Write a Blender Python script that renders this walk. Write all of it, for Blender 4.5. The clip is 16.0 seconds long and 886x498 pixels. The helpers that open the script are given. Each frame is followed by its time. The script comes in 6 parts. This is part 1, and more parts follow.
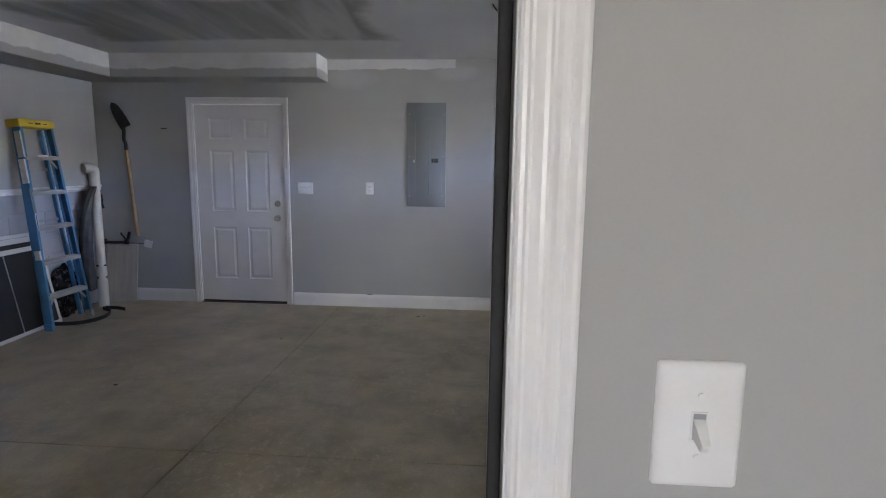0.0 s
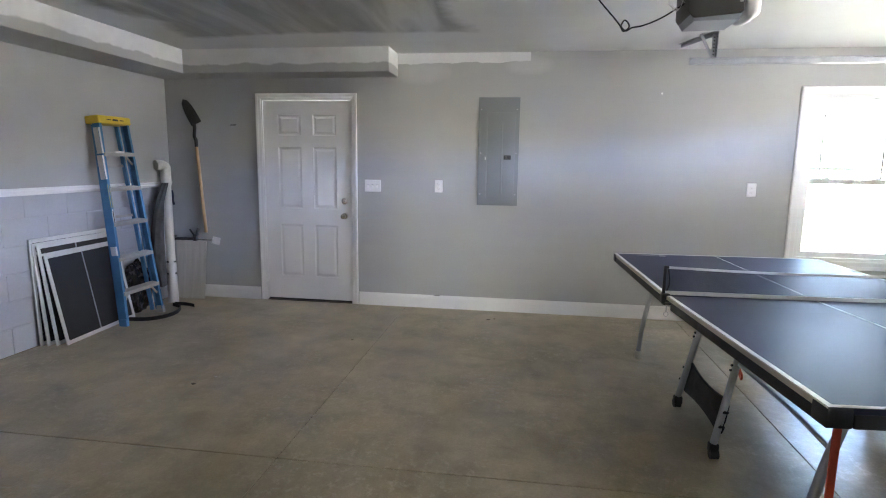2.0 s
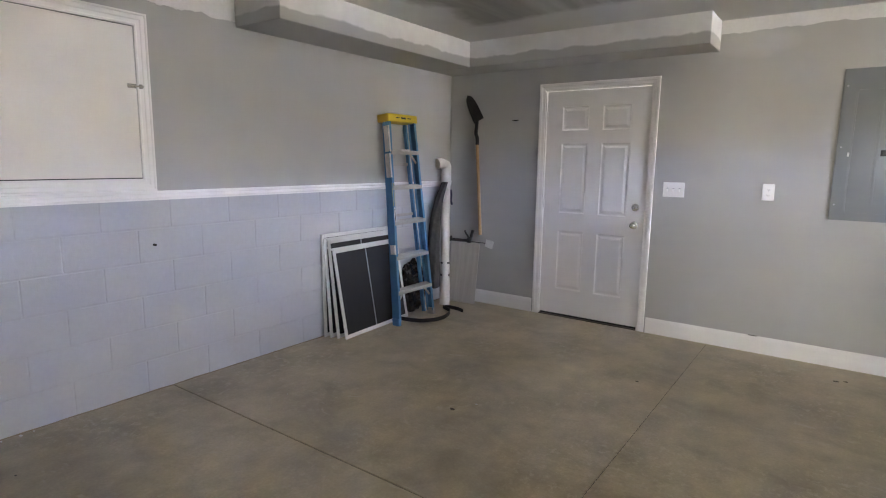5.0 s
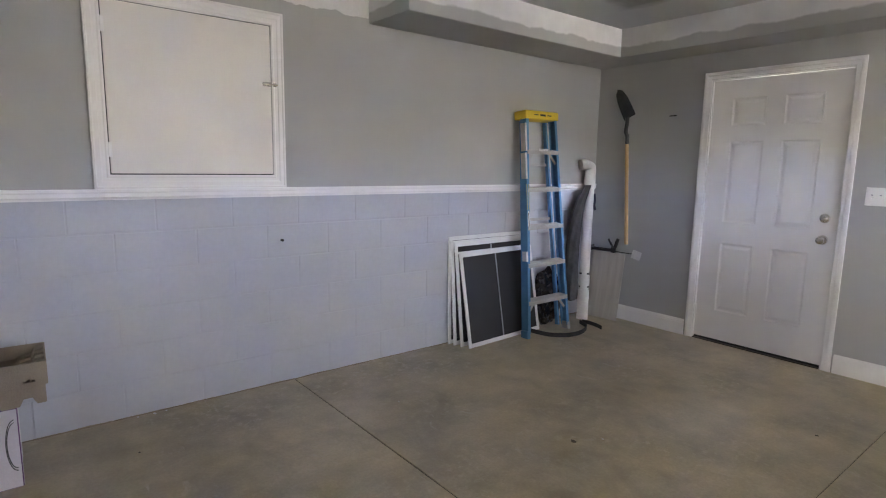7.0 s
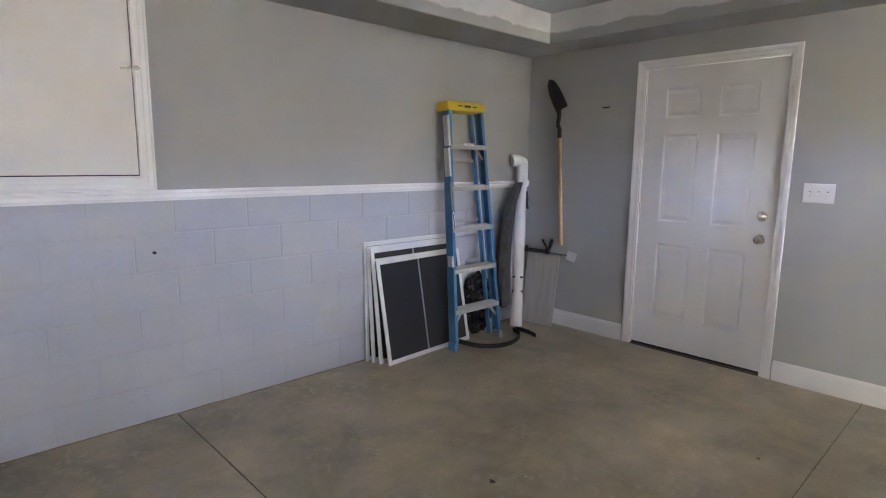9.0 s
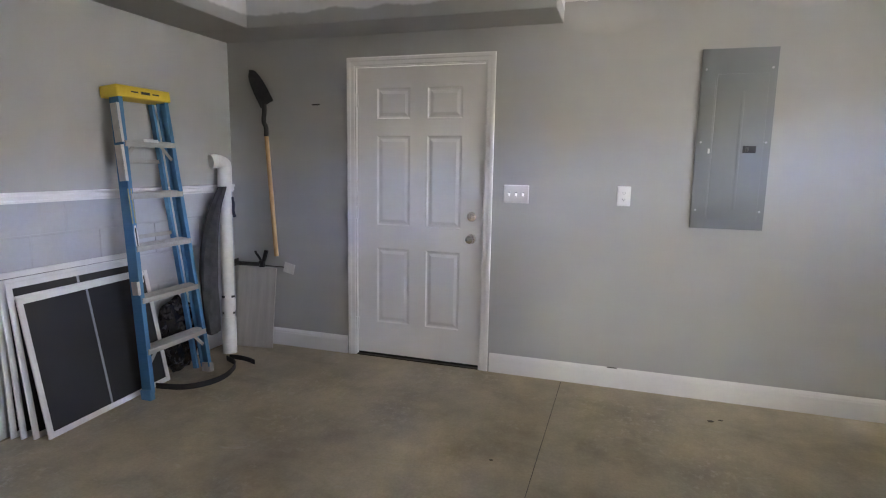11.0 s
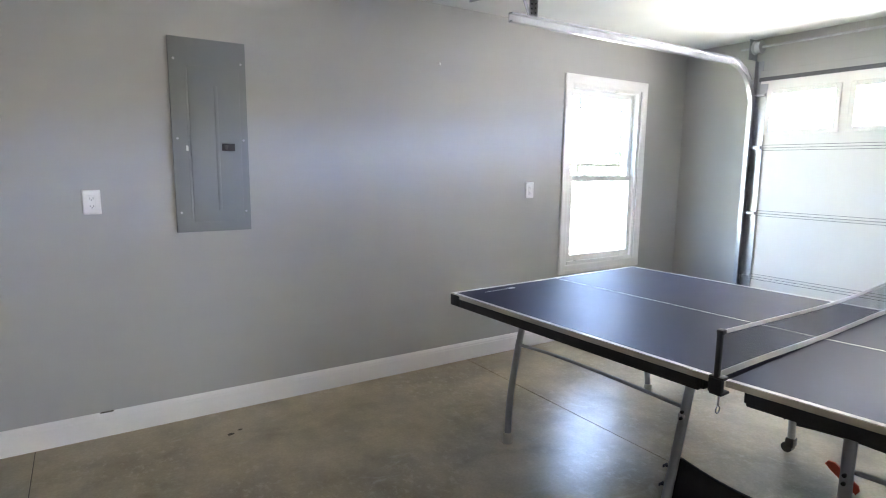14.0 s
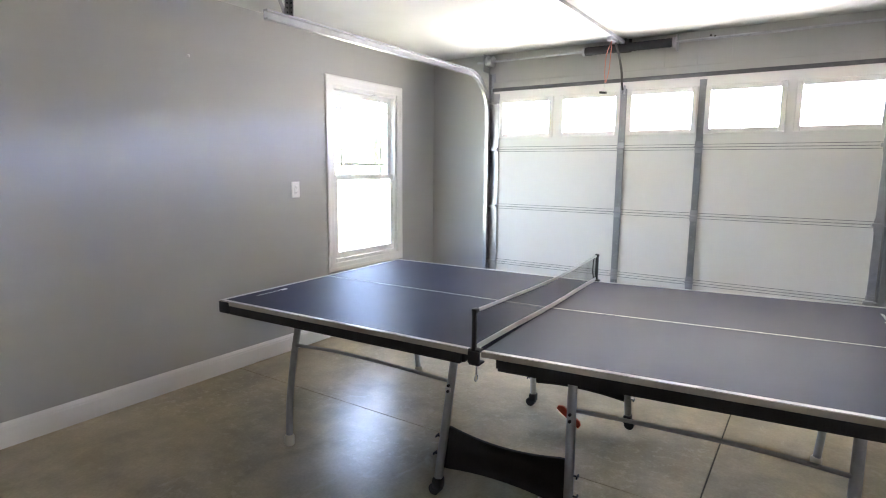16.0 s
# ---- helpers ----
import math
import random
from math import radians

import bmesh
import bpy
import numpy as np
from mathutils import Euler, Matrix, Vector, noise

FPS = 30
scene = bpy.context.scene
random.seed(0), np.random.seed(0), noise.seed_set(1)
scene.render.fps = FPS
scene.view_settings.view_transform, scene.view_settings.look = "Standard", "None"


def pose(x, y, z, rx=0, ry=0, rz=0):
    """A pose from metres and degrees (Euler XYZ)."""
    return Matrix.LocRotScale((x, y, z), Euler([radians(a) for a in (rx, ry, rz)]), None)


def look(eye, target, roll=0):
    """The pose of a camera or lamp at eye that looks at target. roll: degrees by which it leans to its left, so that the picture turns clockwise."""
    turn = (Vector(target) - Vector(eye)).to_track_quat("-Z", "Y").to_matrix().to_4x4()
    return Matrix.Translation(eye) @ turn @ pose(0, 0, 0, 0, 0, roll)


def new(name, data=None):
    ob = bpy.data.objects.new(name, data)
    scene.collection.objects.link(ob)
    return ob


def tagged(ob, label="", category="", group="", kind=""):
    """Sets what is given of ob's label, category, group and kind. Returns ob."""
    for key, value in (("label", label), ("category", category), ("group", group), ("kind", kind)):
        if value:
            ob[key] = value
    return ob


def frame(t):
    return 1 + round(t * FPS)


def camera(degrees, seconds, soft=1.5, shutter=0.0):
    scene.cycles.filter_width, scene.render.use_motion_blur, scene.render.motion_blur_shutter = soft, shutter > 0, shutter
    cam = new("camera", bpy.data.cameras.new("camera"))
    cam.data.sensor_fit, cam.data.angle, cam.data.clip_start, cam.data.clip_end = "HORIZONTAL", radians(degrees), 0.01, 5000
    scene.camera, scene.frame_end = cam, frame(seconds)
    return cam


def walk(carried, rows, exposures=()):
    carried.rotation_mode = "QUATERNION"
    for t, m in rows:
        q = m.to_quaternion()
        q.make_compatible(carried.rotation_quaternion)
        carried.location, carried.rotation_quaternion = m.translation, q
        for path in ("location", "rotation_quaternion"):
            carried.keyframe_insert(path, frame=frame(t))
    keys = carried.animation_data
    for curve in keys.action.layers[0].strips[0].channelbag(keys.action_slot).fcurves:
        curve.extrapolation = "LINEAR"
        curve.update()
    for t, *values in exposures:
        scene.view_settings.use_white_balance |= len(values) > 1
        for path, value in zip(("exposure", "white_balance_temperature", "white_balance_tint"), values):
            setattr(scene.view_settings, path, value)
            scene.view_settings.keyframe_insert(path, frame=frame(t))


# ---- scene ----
cam = camera(76.7, 16.0, soft=1.1)
PATH = [
    (0, (-0.029, -0.112, 1.479), (-0.175, 1.86, 1.179), 0.7),
    (0.5, (-0.112, -0.066, 1.461), (-0.299, 1.903, 1.163), 0.6),
    (1, (-0.218, -0.064, 1.478), (-0.47, 1.896, 1.172), 0.8),
    (1.5, (-0.284, -0.025, 1.47), (-0.563, 1.932, 1.163), 0.9),
    (2, (-0.337, 0.049, 1.456), (-0.626, 2.004, 1.151), 0.8),
    (2.5, (-0.351, 0.176, 1.442), (-0.693, 2.124, 1.145), 0.8),
    (3, (-0.415, 0.298, 1.442), (-0.858, 2.225, 1.142), 0.8),
    (3.5, (-0.509, 0.377, 1.445), (-1.119, 2.256, 1.136), 0.3),
    (4, (-0.612, 0.512, 1.446), (-1.404, 2.32, 1.127), 0.3),
    (4.5, (-0.714, 0.653, 1.45), (-1.668, 2.381, 1.128), 0.6),
    (5, (-0.722, 0.734, 1.424), (-1.873, 2.34, 1.112), 0.8),
    (7.5, (-0.842, 1.185, 1.373), (-2.403, 2.399, 1.075), 0.8),
    (8, (-0.891, 1.31, 1.387), (-2.454, 2.521, 1.089), 0.7),
    (10.5, (-1.122, 1.805, 1.392), (-1.967, 3.592, 1.086), 1.0),
    (11, (-1.189, 1.885, 1.391), (-1.795, 3.769, 1.097), 1.0),
    (11.5, (-1.198, 1.958, 1.442), (-1.543, 3.901, 1.118), 0.9),
    (12, (-1.192, 2.007, 1.396), (-1.249, 3.984, 1.099), 0.9),
    (12.5, (-1.196, 2.082, 1.407), (-0.953, 4.044, 1.103), 0.8),
    (13, (-1.198, 2.157, 1.424), (-0.654, 4.057, 1.119), 0.9),
    (13.5, (-1.197, 2.195, 1.42), (-0.374, 3.994, 1.125), 0.7),
    (14, (-1.232, 2.213, 1.416), (-0.16, 3.877, 1.127), 0.6),
    (14.5, (-1.259, 2.222, 1.414), (0.011, 3.741, 1.127), 0.5),
    (15, (-1.262, 2.215, 1.395), (0.163, 3.591, 1.118), 0.2),
    (15.5, (-1.268, 2.196, 1.405), (0.281, 3.43, 1.124), 0.2),
    (16, (-1.29, 2.174, 1.428), (0.359, 3.268, 1.139), 0.5),
]
walk(cam, [(t, look(eye, target, roll)) for t, eye, target, roll in PATH],
     [(0, 5.30, 6050, 16), (1.1, 5.82, 6350, 14), (2, 6.06, 6400, 13), (2.6, 6.12, 6750, 14), (3.5, 6.17, 7000, 15), (8, 6.06, 6900, 15), (11, 6.06, 6800, 14), (12.5, 6.06, 6600, 13), (14, 5.90, 6350, 14), (15, 5.82, 6500, 15), (16, 5.72, 6650, 16)])

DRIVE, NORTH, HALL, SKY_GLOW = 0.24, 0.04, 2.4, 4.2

# ---- world, sun, large lights ----
world = bpy.data.worlds.new("daylight")
scene.world = world
world.use_nodes = True
wn = world.node_tree
sky = wn.nodes.new("ShaderNodeTexSky")
sky.sky_type = "NISHITA"
sky.sun_disc = False
sky.sun_elevation = radians(52)
sky.sun_rotation = radians(100)
wn.links.new(sky.outputs[0], wn.nodes["Background"].inputs[0])
wn.nodes["Background"].inputs[1].default_value = 0.12

sun = new("sun", bpy.data.lights.new("sun", "SUN"))
sun.data.energy, sun.data.angle, sun.data.color = 4.5, radians(0.5), (1.0, 0.94, 0.86)
sun.matrix_world = look((0, 0, 0), (-math.sin(radians(100)) * 0.616, -math.cos(radians(100)) * 0.616, -0.788))

# daylight thrown up by the sunlit drive, standing in each opening of the garage door
WINDOW_YS = [4.445, 3.855, 3.265, 2.675, 2.085]


def opening_lamp(name, eye, target, w, h, energy, colour, spread=180):
    lamp = bpy.data.lights.new(name, "AREA")
    lamp.shape, lamp.size, lamp.size_y = "RECTANGLE", w, h
    lamp.energy, lamp.color, lamp.spread = energy, colour, radians(spread)
    ob = new(name, lamp)
    ob.matrix_world = look(eye, target)
    return ob


for wy in WINDOW_YS:
    opening_lamp("drive_light", (3.56, wy, 1.88), (2.9, wy, 2.35), 0.47, 0.30, DRIVE, (1.0, 0.955, 0.895), 150)
opening_lamp("window_light", (2.50, 5.64, 1.33), (2.3, 4.6, 1.0), 0.70, 1.35, NORTH, (0.70, 0.84, 1.0))
opening_lamp("hall_window_light", (0.275, -5.25, 1.45), (0.275, 0.0, 1.25), 0.93, 1.25, HALL, (1.0, 0.92, 0.84))

# ---- materials ----


def nodes_of(name):
    m = bpy.data.materials.new(name)
    m.use_nodes = True
    t = m.node_tree
    return m, t, t.nodes["Principled BSDF"]


def coords(t, scale=(1, 1, 1), kind="Object"):
    c = t.nodes.new("ShaderNodeNewGeometry" if kind == "Position" else "ShaderNodeTexCoord")
    mp = t.nodes.new("ShaderNodeMapping")
    mp.inputs["Scale"].default_value = scale
    t.links.new(c.outputs[kind], mp.inputs[0])
    return mp.outputs[0]


def noise_tex(t, vec, scale, detail=4, rough=0.55, distortion=0.0):
    n = t.nodes.new("ShaderNodeTexNoise")
    n.inputs["Scale"].default_value = scale
    n.inputs["Detail"].default_value = detail
    n.inputs["Roughness"].default_value = rough
    n.inputs["Distortion"].default_value = distortion
    t.links.new(vec, n.inputs["Vector"])
    return n.outputs["Fac"]


def ramp(t, fac, stops):
    stops = list(stops)
    if stops[0][0] > 0:
        stops.insert(0, (0.0, stops[0][1]))
    if stops[-1][0] < 1:
        stops.append((1.0, stops[-1][1]))
    r = t.nodes.new("ShaderNodeValToRGB")
    e = r.color_ramp.elements
    for p, c in stops[1:-1]:
        e.new(p)
    for k, (p, c) in enumerate(stops):
        e[k].color = (*c, 1) if len(c) == 3 else c
    t.links.new(fac, r.inputs[0])
    return r.outputs[0]


def mixc(t, fac, a, b, mode="MIX"):
    m = t.nodes.new("ShaderNodeMix")
    m.data_type, m.blend_type = "RGBA", mode
    for i, v in ((0, fac), (6, a), (7, b)):
        if isinstance(v, (int, float)):
            m.inputs[i].default_value = v
        elif isinstance(v, tuple):
            m.inputs[i].default_value = (*v, 1)
        else:
            t.links.new(v, m.inputs[i])
    return m.outputs[2]


def maths(t, op, a, b=0.0):
    m = t.nodes.new("ShaderNodeMath")
    m.operation = op
    for i, v in enumerate((a, b)):
        if isinstance(v, (int, float)):
            m.inputs[i].default_value = v
        else:
            t.links.new(v, m.inputs[i])
    return m.outputs[0]


def bump(t, bsdf, height, strength, dist):
    b = t.nodes.new("ShaderNodeBump")
    b.inputs["Strength"].default_value = strength
    b.inputs["Distance"].default_value = dist
    t.links.new(height, b.inputs["Height"])
    t.links.new(b.outputs[0], bsdf.inputs["Normal"])


def surface(name, a, b, scale=6.0, fine=180.0, rough=(0.45, 0.6), metal=0.0, relief=0.15, dist=0.001, stretch=(1, 1, 1), spec=0.5, where="Object"):
    """Two colours mottled at a broad scale, with fine grain, uneven gloss and relief."""
    m, t, p = nodes_of(name)
    v = coords(t, stretch, where)
    broad, grain = noise_tex(t, v, scale), noise_tex(t, v, fine, 3)
    both = maths(t, "ADD", maths(t, "MULTIPLY", broad, 0.7), maths(t, "MULTIPLY", grain, 0.3))
    t.links.new(ramp(t, both, [(0.32, a), (0.68, b)]), p.inputs["Base Color"])
    t.links.new(ramp(t, broad, [(0.3, (rough[0],) * 3), (0.7, (rough[1],) * 3)]), p.inputs["Roughness"])
    p.inputs["Metallic"].default_value = metal
    p.inputs["Specular IOR Level"].default_value = spec
    if relief:
        bump(t, p, grain, relief, dist)
    return m


WALL_A, WALL_B = (0.405, 0.402, 0.388), (0.445, 0.441, 0.426)
M_WALL = surface("grey_wall_paint", WALL_A, WALL_B, 1.3, 260, (0.62, 0.75), relief=0.12, spec=0.3)
M_TRIM = surface("white_trim_paint", (0.78, 0.765, 0.75), (0.84, 0.825, 0.81), 2.5, 90, (0.28, 0.4), relief=0.05)
M_DOOR = surface("white_door_paint", (0.81, 0.79, 0.775), (0.86, 0.84, 0.825), 2.0, 160, (0.33, 0.45), relief=0.12)
M_HATCH = surface("off_white_hatch_paint", (0.73, 0.70, 0.66), (0.79, 0.76, 0.72), 1.6, 120, (0.4, 0.5), relief=0.1)
M_GDOOR = surface("white_steel_door", (0.85, 0.835, 0.81), (0.89, 0.875, 0.85), 1.4, 320, (0.38, 0.5), relief=0.2)
M_GALV = surface("galvanised_steel", (0.40, 0.41, 0.44), (0.56, 0.57, 0.60), 14, 220, (0.32, 0.5), 0.75, 0.05)
M_STILE = surface("dull_galvanised_steel", (0.30, 0.31, 0.33), (0.42, 0.43, 0.45), 10, 200, (0.4, 0.55), 0.7, 0.05)
M_TRACK = surface("bright_galvanised_steel", (0.33, 0.34, 0.37), (0.46, 0.47, 0.50), 12, 200, (0.30, 0.44), 0.85, 0.05)
M_CHROME = surface("brushed_nickel", (0.62, 0.60, 0.57), (0.72, 0.70, 0.67), 20, 300, (0.16, 0.26), 1.0, 0)
M_PANEL = surface("grey_enamel_steel", (0.195, 0.21, 0.22), (0.225, 0.24, 0.25), 2, 300, (0.34, 0.45), 0.0, 0.08)
M_BLACK = surface("black_plastic", (0.012, 0.012, 0.014), (0.03, 0.03, 0.034), 9, 160, (0.4, 0.6), relief=0.1)
M_RUBBER = surface("black_rubber", (0.010, 0.010, 0.011), (0.025, 0.024, 0.024), 12, 200, (0.6, 0.8), relief=0.15)
M_WHITEP = surface("white_plastic", (0.79, 0.78, 0.765), (0.85, 0.84, 0.825), 8, 200, (0.25, 0.35), relief=0.02)
M_PVC = surface("dusty_pvc", (0.66, 0.65, 0.61), (0.80, 0.79, 0.76), 5, 60, (0.3, 0.5), relief=0.05)
M_BLUE = surface("blue_fibreglass", (0.045, 0.165, 0.33), (0.08, 0.24, 0.43), 5, 120, (0.4, 0.6), relief=0.15, stretch=(1, 1, 0.2))
M_YELLOW = surface("yellow_plastic", (0.62, 0.43, 0.02), (0.74, 0.53, 0.05), 7, 120, (0.4, 0.55), relief=0.05)
M_ALU = surface("scuffed_aluminium", (0.34, 0.325, 0.30), (0.48, 0.46, 0.43), 16, 140, (0.5, 0.7), 0.25, 0.15, stretch=(1, 1, 6))
M_SCREENF = surface("white_aluminium_frame", (0.70, 0.70, 0.69), (0.80, 0.80, 0.79), 6, 120, (0.35, 0.5), relief=0.03)
M_MESH = surface("dark_insect_mesh", (0.012, 0.012, 0.013), (0.028, 0.027, 0.027), 5, 900, (0.6, 0.8), relief=0.4, dist=0.0006)
M_CLOTH = surface("charcoal_cloth", (0.030, 0.029, 0.029), (0.085, 0.082, 0.080), 14, 300, (0.8, 0.95), relief=0.6, dist=0.002)
M_BAG = surface("black_bin_bag", (0.008, 0.008, 0.009), (0.02, 0.02, 0.022), 20, 90, (0.18, 0.32), relief=0.4, dist=0.004)
M_WOOD = surface("ash_handle", (0.42, 0.25, 0.11), (0.55, 0.35, 0.17), 6, 60, (0.45, 0.6), relief=0.15, stretch=(8, 8, 0.6))
M_TILE = surface("wood_look_tile", (0.42, 0.39, 0.345), (0.55, 0.52, 0.47), 3.2, 40, (0.4, 0.55), relief=0.12, stretch=(9, 9, 0.8))
M_STEELBLK = surface("blackened_steel", (0.012, 0.012, 0.014), (0.04, 0.038, 0.036), 12, 100, (0.45, 0.65), 0.3, 0.2)
M_PULP = surface("brown_paper_pulp", (0.23, 0.185, 0.13), (0.31, 0.255, 0.19), 9, 160, (0.85, 0.95), relief=0.7, dist=0.002)
M_PURPLE = surface("printed_purple_card", (0.085, 0.028, 0.105), (0.16, 0.06, 0.175), 3, 120, (0.4, 0.5), relief=0.03)
M_CARD = surface("white_printed_card", (0.55, 0.50, 0.55), (0.70, 0.66, 0.70), 4, 120, (0.4, 0.5), relief=0.03)
M_TTOP = surface("blue_grey_table_paint", (0.036, 0.039, 0.066), (0.044, 0.047, 0.076), 1.2, 420, (0.46, 0.54), relief=0.05, spec=0.075)
M_LINE = surface("white_line_paint", (0.66, 0.66, 0.65), (0.76, 0.76, 0.75), 7, 200, (0.55, 0.65), relief=0.03)
M_EDGE = surface("cream_edge_band", (0.56, 0.52, 0.45), (0.66, 0.62, 0.54), 7, 160, (0.55, 0.7), relief=0.05)
M_LEG = surface("grey_powder_coat", (0.40, 0.41, 0.42), (0.50, 0.51, 0.52), 8, 240, (0.35, 0.5), 0.4, 0.08)
M_RED = surface("orange_red_plastic", (0.50, 0.06, 0.025), (0.62, 0.10, 0.04), 8, 150, (0.4, 0.55), relief=0.05)
M_ROPE = surface("faded_red_rope", (0.62, 0.22, 0.17), (0.75, 0.34, 0.28), 40, 300, (0.8, 0.9), relief=0.5, dist=0.001)
M_OPENER = surface("dark_grey_housing", (0.045, 0.044, 0.042), (0.075, 0.072, 0.068), 4, 200, (0.35, 0.5), relief=0.1)
M_OPUNDER = surface("grey_housing_base", (0.27, 0.28, 0.30), (0.34, 0.35, 0.37), 4, 200, (0.4, 0.5), relief=0.1)
M_LENS = surface("milky_lens", (0.72, 0.71, 0.68), (0.80, 0.79, 0.76), 3, 100, (0.25, 0.35), relief=0.02)
M_WHITEWIRE = surface("white_wire", (0.62, 0.62, 0.60), (0.72, 0.72, 0.70), 30, 200, (0.4, 0.5), relief=0)
M_MUD = surface("white_joint_compound", (0.64, 0.635, 0.62), (0.76, 0.755, 0.74), 4, 60, (0.75, 0.9), relief=0.25, dist=0.002)
M_SEAL = surface("grey_vinyl_seal", (0.09, 0.09, 0.10), (0.14, 0.14, 0.15), 10, 120, (0.5, 0.65), relief=0.05)
M_STICKER = surface("paper_sticker", (0.60, 0.60, 0.58), (0.74, 0.74, 0.72), 30, 120, (0.5, 0.6), relief=0)
M_DARKGAP = surface("dark_threshold", (0.03, 0.025, 0.02), (0.07, 0.055, 0.045), 12, 120, (0.6, 0.8), relief=0.2)
M_JOINT = surface("joint_dirt", (0.07, 0.06, 0.045), (0.13, 0.11, 0.08), 9, 90, (0.8, 0.9), relief=0.2)
M_HALLFLOOR = surface("dark_unseen_floor", (0.10, 0.065, 0.040), (0.17, 0.115, 0.075), 2.5, 60, (0.35, 0.5), relief=0.1, stretch=(1, 9, 1))
M_HOUSING = surface("olive_grey_housing", (0.065, 0.061, 0.052), (0.095, 0.090, 0.078), 4, 200, (0.35, 0.5), relief=0.1)
M_OLIVE = surface("faded_yellow_label", (0.24, 0.24, 0.12), (0.40, 0.39, 0.22), 40, 160, (0.5, 0.65), relief=0.05)
M_NAVY = surface("navy_webbing", (0.012, 0.016, 0.040), (0.028, 0.034, 0.075), 20, 200, (0.7, 0.85), relief=0.3)
M_DIRT = surface("brown_dirt", (0.20, 0.16, 0.11), (0.34, 0.28, 0.20), 9, 120, (0.85, 0.95), relief=0.5, dist=0.002)
M_GROUND = surface("dry_grass_ground", (0.13, 0.15, 0.08), (0.26, 0.25, 0.17), 0.4, 12, (0.9, 1.0), relief=0.5, dist=0.02)
M_DRIVE = surface("pale_concrete_drive", (0.46, 0.43, 0.38), (0.55, 0.52, 0.47), 0.8, 60, (0.8, 0.95), relief=0.3, dist=0.003)
M_BARK = surface("bark", (0.08, 0.06, 0.045), (0.16, 0.125, 0.095), 6, 40, (0.85, 0.95), relief=0.8, dist=0.01, stretch=(1, 1, 0.25))
M_LEAF = surface("leaf", (0.07, 0.11, 0.045), (0.12, 0.17, 0.07), 1.5, 20, (0.5, 0.7), relief=0)
M_ROOF = surface("painted_soffit_board", (0.60, 0.60, 0.58), (0.70, 0.70, 0.68), 1, 60, (0.6, 0.8), relief=0.1)
M_CAP = surface("cream_rubber_cap", (0.70, 0.66, 0.54), (0.78, 0.74, 0.63), 12, 120, (0.5, 0.65), relief=0.05)


def north_wall_mat():
    """The wall paint, with thin primer smeared below the compound and faint roller laps."""
    m, t, p = nodes_of("grey_wall_paint_smeared")
    v = coords(t)
    sep = t.nodes.new("ShaderNodeSeparateXYZ")
    t.links.new(v, sep.inputs[0])
    broad, grain = noise_tex(t, v, 1.3), noise_tex(t, v, 260, 3)
    laps = noise_tex(t, coords(t, (0.35, 1.0, 5.0)), 1.6, 4, 0.5)
    both = maths(t, "ADD", maths(t, "MULTIPLY", broad, 0.4), maths(t, "ADD", maths(t, "MULTIPLY", laps, 0.35), maths(t, "MULTIPLY", grain, 0.25)))
    col = ramp(t, both, [(0.32, WALL_A), (0.68, WALL_B)])
    ragged = maths(t, "MULTIPLY", maths(t, "SUBTRACT", noise_tex(t, v, 6.5, 5, 0.6), 0.5), 0.9)
    mask = None
    for x, z, rx, rz in ((-1.36, 2.30, 0.30, 0.12), (-0.36, 2.36, 0.24, 0.10)):
        a = maths(t, "DIVIDE", maths(t, "SUBTRACT", sep.outputs[0], x), rx)
        b = maths(t, "DIVIDE", maths(t, "SUBTRACT", sep.outputs[2], z), rz)
        d = maths(t, "ADD", maths(t, "ADD", maths(t, "MULTIPLY", a, a), maths(t, "MULTIPLY", b, b)), ragged)
        one = ramp(t, d, [(0.15, (0.55, 0.55, 0.55)), (0.95, (0, 0, 0))])
        mask = one if mask is None else mixc(t, 1.0, mask, one, "ADD")
    t.links.new(mixc(t, mask, col, (0.56, 0.56, 0.545)), p.inputs["Base Color"])
    t.links.new(ramp(t, laps, [(0.3, (0.60,) * 3), (0.7, (0.75,) * 3)]), p.inputs["Roughness"])
    p.inputs["Specular IOR Level"].default_value = 0.3
    bump(t, p, grain, 0.12, 0.001)
    return m


def block_mat():
    """Thick pale blue-grey paint over open-textured concrete block."""
    m, t, p = nodes_of("painted_block")
    v = coords(t, kind="Position")
    broad, mid, pits = noise_tex(t, v, 1.1), noise_tex(t, v, 34, 5, 0.6), noise_tex(t, v, 150, 3)
    both = maths(t, "ADD", maths(t, "MULTIPLY", broad, 0.6), maths(t, "MULTIPLY", mid, 0.4))
    col = ramp(t, both, [(0.34, (0.425, 0.435, 0.468)), (0.66, (0.478, 0.488, 0.520))])
    info = t.nodes.new("ShaderNodeObjectInfo")
    tone = ramp(t, info.outputs["Random"], [(0.0, (0.985, 0.985, 0.985)), (1.0, (1.0, 1.0, 1.0))])
    col = mixc(t, 1.0, col, tone, "MULTIPLY")
    t.links.new(col, p.inputs["Base Color"])
    t.links.new(ramp(t, mid, [(0.3, (0.5,) * 3), (0.7, (0.66,) * 3)]), p.inputs["Roughness"])
    p.inputs["Specular IOR Level"].default_value = 0.4
    bump(t, p, maths(t, "ADD", maths(t, "MULTIPLY", mid, 0.8), maths(t, "MULTIPLY", pits, 0.35)), 0.45, 0.004)
    return m


